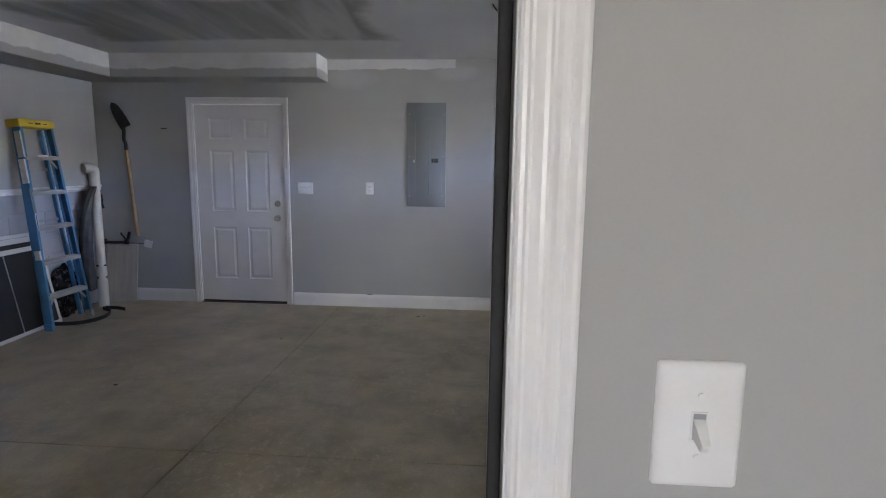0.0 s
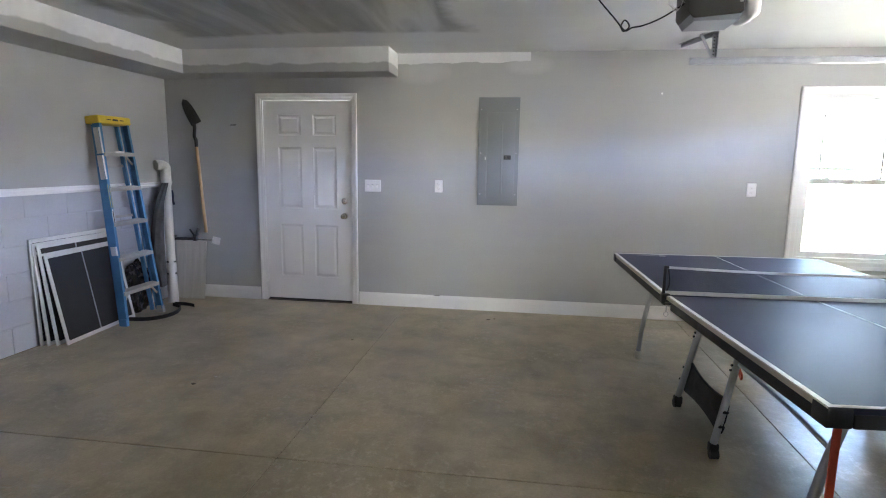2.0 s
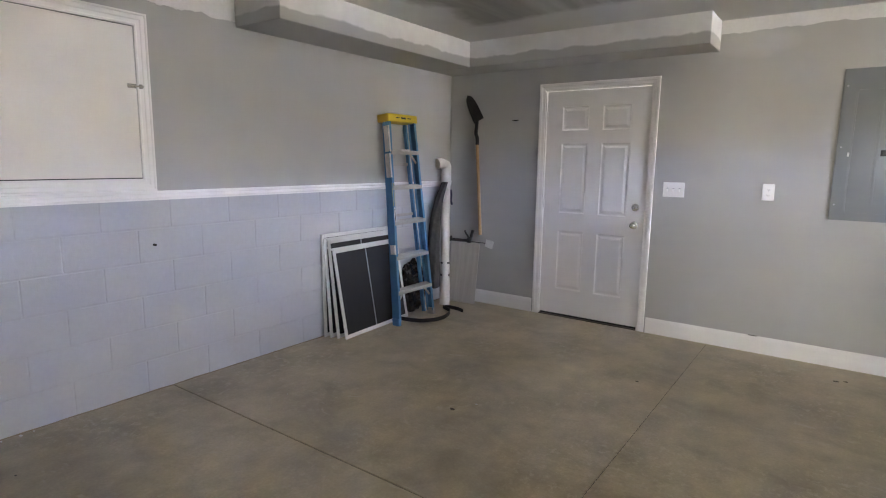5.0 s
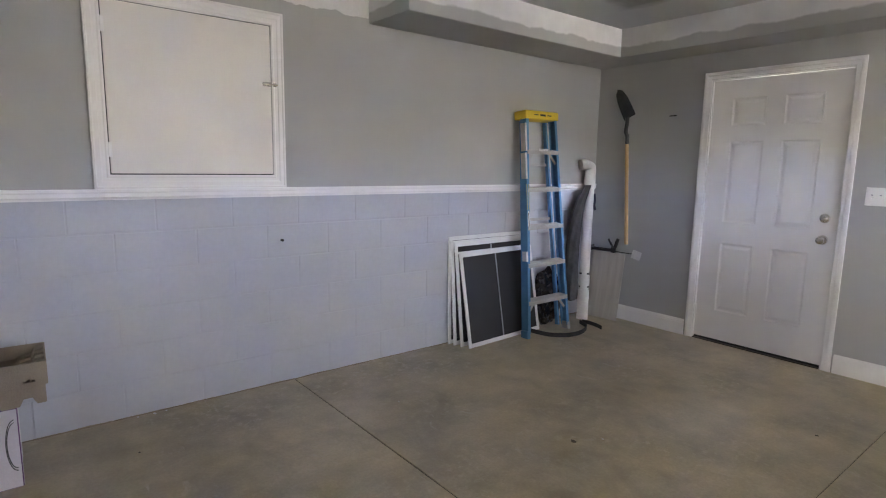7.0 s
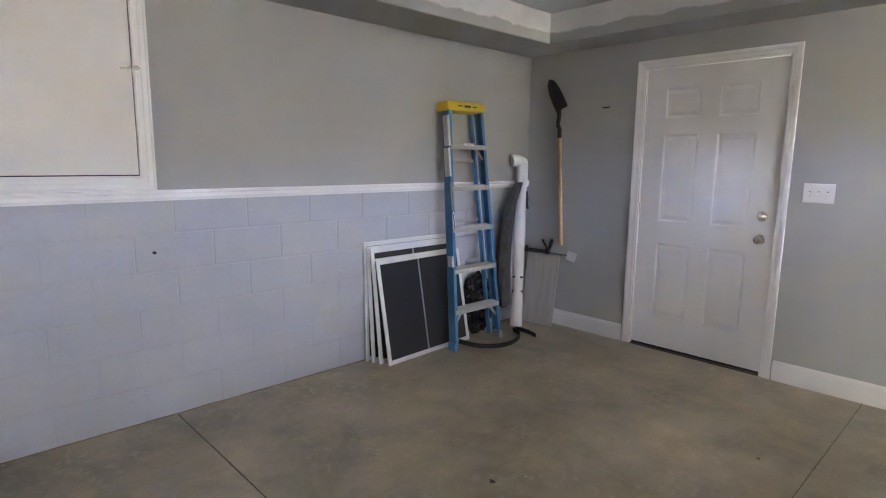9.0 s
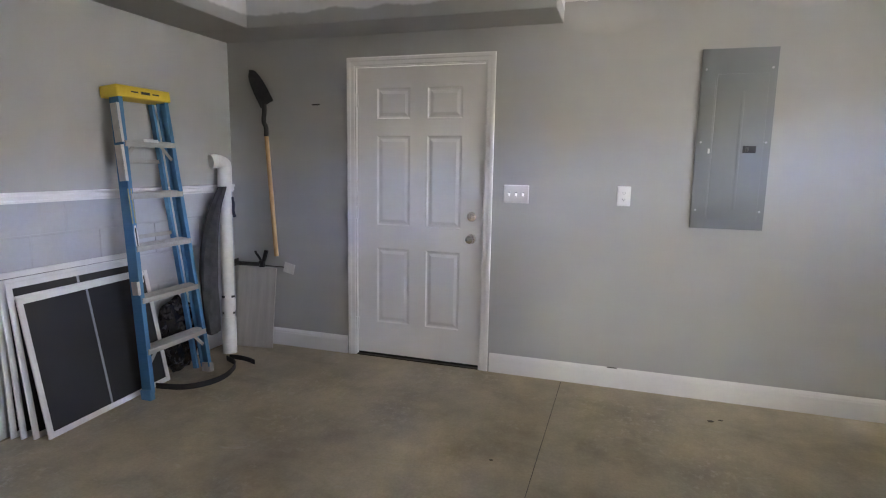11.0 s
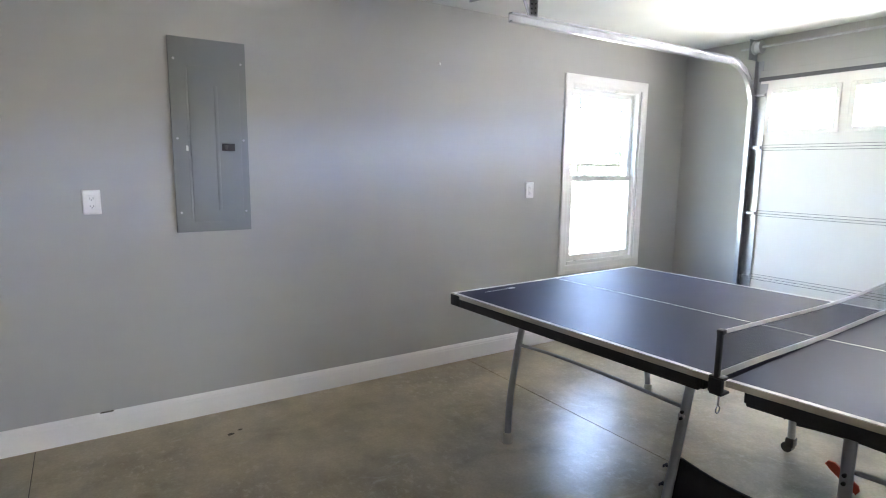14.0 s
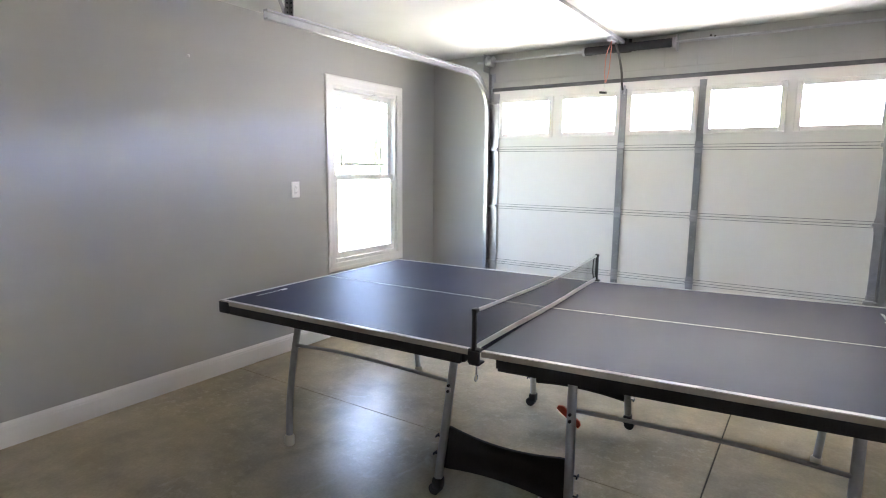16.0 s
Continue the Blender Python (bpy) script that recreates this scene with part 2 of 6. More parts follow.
def concrete():
    m, t, p = nodes_of("sealed_concrete")
    v = coords(t)
    big, mid, fine = noise_tex(t, v, 0.7, 3, 0.5), noise_tex(t, v, 2.0, 5, 0.55), noise_tex(t, v, 70, 4)
    base = ramp(t, big, [(0.30, (0.60, 0.495, 0.338)), (0.52, (0.69, 0.575, 0.40)), (0.74, (0.77, 0.655, 0.475))])
    blot = ramp(t, mid, [(0.25, (0.55, 0.55, 0.56)), (0.5, (0.78, 0.78, 0.78)), (0.75, (1.0, 1.0, 0.985))])
    col = mixc(t, 0.9, base, blot, "MULTIPLY")
    # trowel swirls, scuffs and fine speckle
    swirl = noise_tex(t, coords(t, (1.25, 0.8, 1.0)), 4.6, 8, 0.66)
    col = mixc(t, 0.62, col, ramp(t, swirl, [(0.28, (0.50, 0.50, 0.50)), (0.50, (0.74, 0.74, 0.74)), (0.74, (1.0, 1.0, 0.985))]), "MULTIPLY")
    speck = ramp(t, fine, [(0.35, (0.82, 0.82, 0.82)), (0.65, (1.0, 1.0, 1.0))])
    col = mixc(t, 0.6, col, speck, "MULTIPLY")
    # long dull smears left by sweeping and old spills
    smear = noise_tex(t, coords(t, (0.95, 1.5, 1.0)), 1.9, 6, 0.6, 1.1)
    col = mixc(t, 0.65, col, ramp(t, smear, [(0.32, (0.70, 0.71, 0.70)), (0.47, (0.93, 0.93, 0.92)), (0.60, (1.0, 1.0, 1.0)), (0.72, (1.0, 1.0, 1.0))]), "MULTIPLY")
    scrape = ramp(t, noise_tex(t, coords(t, (0.8, 1.7, 1.0)), 4.2, 7, 0.68, 1.2), [(0.60, (0, 0, 0)), (0.70, (0.42, 0.42, 0.42))])
    col = mixc(t, scrape, col, (0.58, 0.52, 0.42))
    # pale scraped flecks gathered in patches
    gather = ramp(t, noise_tex(t, v, 1.1, 3), [(0.42, (0, 0, 0)), (0.60, (1, 1, 1))])
    flk = ramp(t, noise_tex(t, coords(t, (1.2, 0.9, 1.0)), 19, 6, 0.72), [(0.52, (0, 0, 0)), (0.64, (0.5, 0.5, 0.5))])
    col = mixc(t, mixc(t, 1.0, gather, flk, "MULTIPLY"), col, (0.62, 0.54, 0.41))
    t.links.new(col, p.inputs["Base Color"])
    t.links.new(maths(t, "ADD", maths(t, "MULTIPLY", swirl, 0.16), 0.255), p.inputs["Roughness"])
    p.inputs["Specular IOR Level"].default_value = 0.30
    bump(t, p, maths(t, "ADD", maths(t, "MULTIPLY", swirl, 0.8), maths(t, "MULTIPLY", fine, 0.10)), 0.22, 0.006)
    return m


def ceiling_mat():
    """White ceiling with a bare, skim-streaked patch of board near the north-west corner."""
    m, t, p = nodes_of("patched_ceiling")
    v = coords(t)
    sep = t.nodes.new("ShaderNodeSeparateXYZ")
    t.links.new(v, sep.inputs[0])
    edge = noise_tex(t, v, 1.6, 4)
    cx = maths(t, "ABSOLUTE", maths(t, "ADD", sep.outputs[0], 2.05))
    cy = maths(t, "ABSOLUTE", maths(t, "ADD", sep.outputs[1], -4.05))
    inside = maths(t, "MAXIMUM", maths(t, "DIVIDE", cx, 1.25), maths(t, "DIVIDE", cy, 0.62))
    inside = maths(t, "ADD", inside, maths(t, "MULTIPLY", maths(t, "SUBTRACT", edge, 0.5), 0.6))
    mask = ramp(t, inside, [(0.86, (1, 1, 1)), (1.06, (0, 0, 0))])
    streak = noise_tex(t, coords(t, (3.4, 0.5, 1)), 1.3, 4, 0.5, 0.5)
    bare = ramp(t, streak, [(0.38, (0.31, 0.305, 0.29)), (0.50, (0.39, 0.385, 0.37)), (0.64, (0.53, 0.53, 0.51))])
    paint = ramp(t, noise_tex(t, v, 0.9, 4), [(0.3, (0.60, 0.60, 0.59)), (0.7, (0.70, 0.70, 0.69))])
    t.links.new(mixc(t, mask, paint, bare), p.inputs["Base Color"])
    p.inputs["Roughness"].default_value = 0.85
    bump(t, p, noise_tex(t, v, 120, 3), 0.15, 0.002)
    return m


def soffit_mat():
    """Wall paint rolled up to an uneven line, bare white compound above it."""
    m, t, p = nodes_of("half_painted_soffit")
    v = coords(t)
    sep = t.nodes.new("ShaderNodeSeparateXYZ")
    t.links.new(v, sep.inputs[0])
    wob = maths(t, "ADD", maths(t, "MULTIPLY", noise_tex(t, v, 3.5, 5), 0.09), maths(t, "MULTIPLY", noise_tex(t, v, 16, 4), 0.02))
    h = maths(t, "ADD", sep.outputs[2], wob)
    mask = ramp(t, maths(t, "MULTIPLY", maths(t, "SUBTRACT", h, 2.371), 22.0), [(0.35, (0, 0, 0)), (0.65, (1, 1, 1))])
    grey = ramp(t, noise_tex(t, v, 1.3), [(0.3, WALL_A), (0.7, WALL_B)])
    white = ramp(t, noise_tex(t, v, 4), [(0.3, (0.66, 0.655, 0.64)), (0.7, (0.78, 0.775, 0.76))])
    t.links.new(mixc(t, mask, grey, white), p.inputs["Base Color"])
    p.inputs["Roughness"].default_value = 0.7
    bump(t, p, noise_tex(t, v, 130, 3), 0.15, 0.001)
    return m


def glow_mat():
    """Glow of an added sky sheet: brightest low down, dimmed northward to spare the west wall."""
    m, t, p = nodes_of("sky_glow_sheet")
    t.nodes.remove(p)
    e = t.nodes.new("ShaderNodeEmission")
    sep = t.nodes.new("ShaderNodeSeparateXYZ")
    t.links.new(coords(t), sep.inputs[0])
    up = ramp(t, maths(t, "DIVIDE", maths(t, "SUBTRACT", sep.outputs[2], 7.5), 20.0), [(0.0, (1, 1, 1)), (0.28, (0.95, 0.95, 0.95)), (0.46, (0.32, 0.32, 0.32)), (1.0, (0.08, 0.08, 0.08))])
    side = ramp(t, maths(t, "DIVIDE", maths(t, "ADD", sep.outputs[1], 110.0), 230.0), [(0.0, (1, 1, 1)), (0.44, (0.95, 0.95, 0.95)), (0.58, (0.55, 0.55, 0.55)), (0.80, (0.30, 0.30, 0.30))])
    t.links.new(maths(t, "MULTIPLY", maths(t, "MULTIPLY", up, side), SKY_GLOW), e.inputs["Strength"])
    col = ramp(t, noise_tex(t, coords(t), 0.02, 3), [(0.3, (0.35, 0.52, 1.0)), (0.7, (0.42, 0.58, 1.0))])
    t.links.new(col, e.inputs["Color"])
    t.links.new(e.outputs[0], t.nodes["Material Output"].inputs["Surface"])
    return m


def glass_mat():
    m, t, p = nodes_of("clear_glass")
    p.inputs["Base Color"].default_value = (0.96, 0.98, 0.97, 1)
    p.inputs["Roughness"].default_value = 0.0
    p.inputs["IOR"].default_value = 1.0 + 0.45
    p.inputs["Transmission Weight"].default_value = 1.0
    return m


def netting_mat():
    m, t, p = nodes_of("fine_netting")
    p.inputs["Base Color"].default_value = (0.05, 0.05, 0.055, 1)
    p.inputs["Roughness"].default_value = 0.8
    v = coords(t)
    n = noise_tex(t, v, 7, 2)
    t.links.new(ramp(t, n, [(0.3, (0.46,) * 3), (0.7, (0.56,) * 3)]), p.inputs["Alpha"])
    return m


M_BLOCK, M_NORTH = block_mat(), north_wall_mat()
M_FLOOR, M_CEIL, M_SOFFIT, M_GLASS, M_NET = concrete(), ceiling_mat(), soffit_mat(), glass_mat(), netting_mat()

# ---- building helpers ----


def box(bm, x0, x1, y0, y1, z0, z1, bevel=0.0, seg=2, m=None):
    t = Matrix.Translation(((x0 + x1) / 2, (y0 + y1) / 2, (z0 + z1) / 2)) @ Matrix.Diagonal((abs(x1 - x0), abs(y1 - y0), abs(z1 - z0), 1))
    if m is not None:
        t = m @ t
    vs = bmesh.ops.create_cube(bm, size=1, matrix=t)["verts"]
    if bevel:
        es = {e for v in vs for e in v.link_edges}
        bmesh.ops.bevel(bm, geom=list(es), offset=bevel, segments=seg, affect="EDGES", profile=0.5, clamp_overlap=True)
    return bm


def rod(bm, a, b, r, seg=12, r2=None, caps=True):
    a, b = Vector(a), Vector(b)
    q = (b - a).to_track_quat("Z", "Y").to_matrix().to_4x4()
    bmesh.ops.create_cone(bm, cap_ends=caps, segments=seg, radius1=r, radius2=r if r2 is None else r2, depth=(b - a).length,
                          matrix=Matrix.Translation((a + b) / 2) @ q)
    return bm


def smooth_path(pts, n=6):
    """Catmull-Rom through the points."""
    ps = [Vector(p) for p in pts]
    ps = [ps[0] * 2 - ps[1]] + ps + [ps[-1] * 2 - ps[-2]]
    out = []
    for i in range(1, len(ps) - 2):
        a, b, c, d = ps[i - 1:i + 3]
        for k in range(n):
            u = k / n
            out.append(0.5 * (2 * b + (c - a) * u + (2 * a - 5 * b + 4 * c - d) * u * u + (3 * b - a - 3 * c + d) * u ** 3))
    out.append(ps[-2])
    return out


def sweep(bm, path, profile, up=(0, 0, 1), closed=True):
    """A profile of (side, up) pairs carried along a path."""
    rings = []
    for i, p in enumerate(path):
        d = (path[min(i + 1, len(path) - 1)] - path[max(i - 1, 0)]).normalized()
        s = d.cross(Vector(up))
        s = s.normalized() if s.length > 1e-5 else Vector((1, 0, 0))
        u = s.cross(d).normalized()
        rings.append([bm.verts.new(p + s * a + u * b) for a, b in profile])
    n = len(profile)
    for r0, r1 in zip(rings, rings[1:]):
        for k in range(n if closed else n - 1):
            bm.faces.new((r0[k], r0[(k + 1) % n], r1[(k + 1) % n], r1[k]))
    if closed:
        bm.faces.new(rings[0][::-1])
        bm.faces.new(rings[-1])
    return bm


def tube(bm, pts, r, seg=8, n=6, up=(0, 0, 1)):
    prof = [(r * math.cos(2 * math.pi * k / seg), r * math.sin(2 * math.pi * k / seg)) for k in range(seg)]
    return sweep(bm, smooth_path(pts, n) if n > 1 else [Vector(p) for p in pts], prof, up)


def prism(bm, outline, axis, lo, hi):
    """An outline of pairs pushed along an axis: x takes (y, z), y takes (x, z), z takes (x, y)."""
    def at(p, w):
        a, b = p
        return {"x": (w, a, b), "y": (a, w, b), "z": (a, b, w)}[axis]
    lo_v = [bm.verts.new(at(p, lo)) for p in outline]
    hi_v = [bm.verts.new(at(p, hi)) for p in outline]
    n = len(outline)
    for k in range(n):
        bm.faces.new((lo_v[k], lo_v[(k + 1) % n], hi_v[(k + 1) % n], hi_v[k]))
    bm.faces.new(lo_v[::-1])
    bm.faces.new(hi_v)
    return bm


def lathe(bm, profile, m, seg=20):
    rings = [[bm.verts.new(m @ Vector((r * math.cos(2 * math.pi * k / seg), r * math.sin(2 * math.pi * k / seg), z))) for k in range(seg)]
             for r, z in profile]
    for r0, r1 in zip(rings, rings[1:]):
        for k in range(seg):
            bm.faces.new((r0[k], r0[(k + 1) % seg], r1[(k + 1) % seg], r1[k]))
    bm.faces.new(rings[0][::-1])
    bm.faces.new(rings[-1])
    return bm


def rect_frame(bm, x0, x1, z0, z1, w, y0, y1, wb=None, wt=None, bev=0.002):
    wb, wt = wb or w, wt or w
    box(bm, x0, x0 + w, y0, y1, z0, z1, bev, 1)
    box(bm, x1 - w, x1, y0, y1, z0, z1, bev, 1)
    box(bm, x0 + w, x1 - w, y0, y1, z0, z0 + wb, bev, 1)
    box(bm, x0 + w, x1 - w, y0, y1, z1 - wt, z1, bev, 1)
    return bm


def mesh_of(name, bm, mat, smooth=False):
    bmesh.ops.recalc_face_normals(bm, faces=bm.faces)
    me = bpy.data.meshes.new(name)
    bm.to_mesh(me)
    bm.free()
    me.materials.append(mat)
    if smooth:
        me.polygons.foreach_set("use_smooth", [True] * len(me.polygons))
        me.set_sharp_from_angle(angle=radians(38))
    return me


def part(name, bm, mat, parent, label="", smooth=True):
    ob = new(name, mesh_of(name, bm, mat, smooth))
    ob.parent = parent
    return tagged(ob, label)


def thing(name, m, label, category, group="", kind=""):
    ob = new(name)
    ob.empty_display_size = 0.1
    ob.matrix_world = m
    return tagged(ob, label, category, group, kind)


def single(name, bm, mat, label, category, group="", kind="", smooth=True):
    return tagged(new(name, mesh_of(name, bm, mat, smooth)), label, category, group, kind)


def B():
    return bmesh.new()


def bx(*a, **k):
    return box(bmesh.new(), *a, **k)


# ---- the plan ----
XW, XE, YS, YN, ZC = -4.06, 3.53, 0.545, 5.50, 2.48
HOUSE_Y = 0.40

# ---- large structure ----
STR = dict(kind="structure")
JX, JY, JG = (-1.515, 1.10), 2.483, 0.0020

floor = tagged(new("floor", mesh_of("floor", bx(XW, XE, YS, YN, -0.20, -0.006), M_JOINT)), "grey-brown sealed concrete garage floor slab", "floor", **STR)
ground = single("ground", bx(-400, 400, -400, 400, -0.6, -0.21), M_GROUND, "dry pale ground round the house", "ground", smooth=False, **STR)
drive = single("road", bx(XE + 0.16, 14, 0.5, 6.2, -0.21, -0.06), M_DRIVE, "pale concrete drive outside the garage", "drive", smooth=False, **STR)


def wall_with_holes(bm, along, lo, hi, f0, f1, z0, z1, holes):
    """A wall of thickness f0..f1 running lo..hi, cut by holes (a0, a1, b0, b1)."""
    def put(a0, a1, b0, b1):
        if a1 - a0 > 1e-4 and b1 - b0 > 1e-4:
            if along == "x":
                box(bm, a0, a1, f0, f1, b0, b1)
            else:
                box(bm, f0, f1, a0, a1, b0, b1)
    cur = lo
    for a0, a1, b0, b1 in sorted(holes):
        put(cur, a0, z0, z1)
        put(a0, a1, z0, b0)
        put(a0, a1, b1, z1)
        cur = a1
    put(cur, hi, z0, z1)
    return bm


DOOR = (-3.02, -2.066, 0.0, 2.065)
WIN = (2.075, 2.925, 0.62, 2.085)
single("wall_north", wall_with_holes(B(), "x", XW - 0.2, XE + 0.15, YN, YN + 0.15, -0.2, ZC, [DOOR, WIN]), M_NORTH,
       "cool grey painted plasterboard wall with a door and window", "wall", smooth=False, **STR)
GDO = (1.83, 4.73, -0.1, 2.10)
single("wall_east", wall_with_holes(B(), "y", YS - 0.145, YN, XE, XE + 0.15, -0.2, ZC, [GDO]), M_WALL,
       "grey painted wall round the garage door", "wall", smooth=False, **STR)
HD = (-0.93, -0.006, -0.1, 2.05)
single("wall_south", wall_with_holes(B(), "x", XW - 0.2, 7.15, HOUSE_Y, YS, -0.2, ZC, [HD]), M_WALL,
       "grey painted house wall with the entry doorway", "wall", smooth=False, **STR)
west = single("wall_west", wall_with_holes(B(), "y", YS, YN, XW - 0.2, XW - 0.0045, -0.2, ZC, []), M_BLOCK,
              "painted concrete block wall, plasterboard above the rail", "wall", smooth=False, **STR)
part("plasterboard", bx(XW - 0.0044, XW, YS, YN, 1.19, ZC), M_WALL, west, "smooth grey painted upper wall", smooth=False)
single("ceiling", box(bx(XW - 0.2, XE + 0.15, HOUSE_Y, YN + 0.15, ZC, ZC + 0.15), -1.75, 7.15, -5.35, HOUSE_Y - 0.0005, ZC, ZC + 0.15), M_CEIL,
       "white ceiling with bare streaked plasterboard patch", "ceiling", smooth=False, **STR)
# added glowing sheet that throws blue light through the garage door windows
single("backdrop", bx(80.0, 80.2, -110, 120, 7.5, 27.5), glow_mat(), "glowing sheet added far to the east, standing in for hazy sky", "sky", smooth=False, **STR)
# roof edge added out of view, to keep high sky and sun off the door windows
single("eave", bx(XE + 0.15, 4.75, 0.5, YN + 0.15, 2.33, 2.60), M_ROOF, "unseen overhang of painted boards, added to cut off high sky and sun", "eave", smooth=False, **STR)

single("soffit_west", bx(XW, -3.61, 3.04, 5.14, 2.26, ZC, 0.004, 1), M_SOFFIT, "boxed-in soffit, half painted grey, half white compound", "soffit", smooth=False, **STR)
single("soffit_north", bx(XW, -1.605, 5.14, YN, 2.2605, ZC, 0.004, 1), M_SOFFIT, "boxed-in soffit, half painted grey, half white compound", "soffit", smooth=False, **STR)


def skim(name, along, lo, hi, face, z0, label, seed):
    """A skim of compound under the ceiling with a ragged lower edge."""
    rnd = random.Random(seed)
    n = 60
    low = []
    z = z0
    for k in range(n + 1):
        z += rnd.uniform(-0.006, 0.006) + (z0 - z) * 0.2
        low.append((lo + (hi - lo) * k / n, z))
    outline = low + [(hi, ZC - 0.001), (lo, ZC - 0.001)]
    bm = B()
    if along == "x":
        prism(bm, outline, "y", face - 0.003, face)
    else:
        prism(bm, outline, "x", face, face + 0.003)
    return single(name, bm, M_MUD, label, "compound", smooth=False, **STR)


skim("trim_compound_north", "x", -1.603, -0.345, YN, 2.385, "strip of white joint compound under the ceiling", 3)
skim("trim_compound_west", "y", 2.34, 3.038, XW, 2.295, "strip of white joint compound under the ceiling", 5)

# hall of the house behind the doorway
single("wall_hall_east", bx(7.0, 7.15, -5.2, HOUSE_Y - 0.0005, -0.2, ZC), M_WALL, "grey painted hall wall", "wall", smooth=False, **STR)
single("wall_hall_west", bx(-1.75, -1.6, -5.2, HOUSE_Y - 0.0005, -0.2, ZC), M_WALL, "grey painted hall wall", "wall", smooth=False, **STR)
single("wall_hall_south", wall_with_holes(B(), "x", -1.75, 7.15, -5.35, -5.2, -0.2, ZC, [(-0.21, 0.76, 0.8, 2.1)]), M_WALL, "grey painted hall wall with a wide window opening", "wall", smooth=False, **STR)
# out of view; its dark colour limits light bounced onto the switch wall
single("floor_hall", bx(-1.6, 7.0, -5.2, HOUSE_Y - 0.0005, -0.2, 0.02), M_HALLFLOOR, "unseen hall floor, made dark to hold down bounced light", "floor", smooth=False, **STR)

# dirt gathered where the block wall meets the slab
bm = B()
rnd = random.Random(8)
cols = []
for k in range(141):
    y = YS + 0.002 + (YN - YS - 0.004) * k / 140
    a, h = 0.006 + 0.007 * noise.noise(Vector((y * 5, 1, 0))) + rnd.uniform(0, 0.003), 0.005 + 0.004 * noise.noise(Vector((y * 7, 5, 0)))
    cols.append([bm.verts.new(c) for c in ((XW - 0.001, y, 0.0002), (XW + max(0.003, a), y, 0.0003), (XW + 0.001, y, max(0.002, h)))])
for r0, r1 in zip(cols, cols[1:]):
    for k in range(3):
        bm.faces.new((r0[k], r0[(k + 1) % 3], r1[(k + 1) % 3], r1[k]))
bm.faces.new(cols[0])
bm.faces.new(cols[-1][::-1])
single("trim_dirt_line", bm, M_DIRT, "brown dirt along the foot of the block wall", "dirt", smooth=False, **STR)

# baseboard and rail profiles
BASE = [(0, 0), (0.015, 0), (0.015, 0.098), (0.0125, 0.104), (0.0125, 0.112), (0.008, 0.121), (0.004, 0.129), (0, 0.131)]


def baseboard(x0, x1):
    bm = B()
    lo = [bm.verts.new((x0, YN - a, b)) for a, b in BASE]
    hi = [bm.verts.new((x1, YN - a, b)) for a, b in BASE]
    for k in range(len(BASE) - 1):
        bm.faces.new((lo[k], lo[k + 1], hi[k + 1], hi[k]))
    bm.faces.new(lo)
    bm.faces.new(hi[::-1])
    return single("baseboard", bm, M_TRIM, "white painted wooden baseboard with moulded top", "baseboard", smooth=False, **STR)


baseboard(XW, -3.083)
baseboard(-2.004, XE)
bm = B()
RAIL = [(0, 1.168), (0.010, 1.168), (0.012, 1.178), (0.018, 1.184), (0.018, 1.203), (0.024, 1.209), (0.024, 1.222), (0, 1.223)]
prism(bm, [(XW + a, b) for a, b in RAIL], "y", 0.56, YN - 0.001)
single("trim_chair_rail", bm, M_TRIM, "white moulded rail along the block wall's top", "rail", smooth=False, **STR)

# ---- entry doorway from the house: jamb, weatherstrip, casing, switch ----
bm = B()
box(bm, -0.006, 0.012, HOUSE_Y - 0.008, YS + 0.002, 0.02, 2.05, 0.002)
box(bm, -0.948, -0.930, HOUSE_Y - 0.008, YS + 0.002, 0.02, 2.05, 0.002)
box(bm, -0.930, -0.006, HOUSE_Y - 0.008, YS + 0.002, 2.032, 2.05, 0.002)
box(bm, -0.020, -0.006, 0.471, YS + 0.002, 0.02, 2.032, 0.002)
box(bm, -0.930, -0.916, 0.471, YS + 0.002, 0.02, 2.032, 0.002)
door2 = single("door_2", bm, M_TRIM, "white painted open doorway from the house", "doorway", smooth=False, **STR)
part("weatherstrip", box(bx(-0.0205, -0.006, 0.456, 0.471, 0.02, 2.032, 0.004), -0.930, -0.9155, 0.456, 0.471, 0.02, 2.032, 0.004), M_RUBBER, door2, "black foam weatherstrip")
part("strike_plate", bx(-0.0075, -0.006, 0.425, 0.449, 0.98, 1.05, 0.0005), M_CHROME, door2, "small metal strike plate")
CASE = [(0, 0), (0, 0.008), (0.002, 0.011), (0.005, 0.0128), (0.009, 0.0130), (0.012, 0.0102), (0.015, 0.0098), (0.019, 0.0118), (0.024, 0.0136), (0.028, 0.0136), (0.031, 0.0112), (0.034, 0.0122), (0.038, 0.0154), (0.042, 0.0166), (0.045, 0.0162), (0.0475, 0.0138), (0.050, 0.0152), (0.054, 0.0184), (0.058, 0.0192), (0.061, 0.0176), (0.062, 0.015), (0.062, 0)]
bm = B()
prism(bm, [(-0.004 + a, HOUSE_Y - b) for a, b in CASE], "z", 0.02, 2.12)
part("casing", bm, M_TRIM, door2, "white moulded casing", smooth=False)
bm = B()
prism(bm, [(-0.932 - a, HOUSE_Y - b) for a, b in CASE], "z", 0.02, 2.12)
part("casing", bm, M_TRIM, door2, smooth=False)
bm = B()
prism(bm, [(HOUSE_Y - b, 2.052 + a) for a, b in CASE], "x", -0.932, -0.004)
part("casing", bm, M_TRIM, door2, smooth=False)
bm = B()
box(bm, -0.93, -0.006, 0.39, YS + 0.02, -0.012, 0.03, 0.004)
part("threshold", bm, M_ALU, door2, "metal threshold")


def screw(bm, x, y, z, r=0.003):
    return rod(bm, (x, y, z), (x, y - 0.0016, z), r, 10)


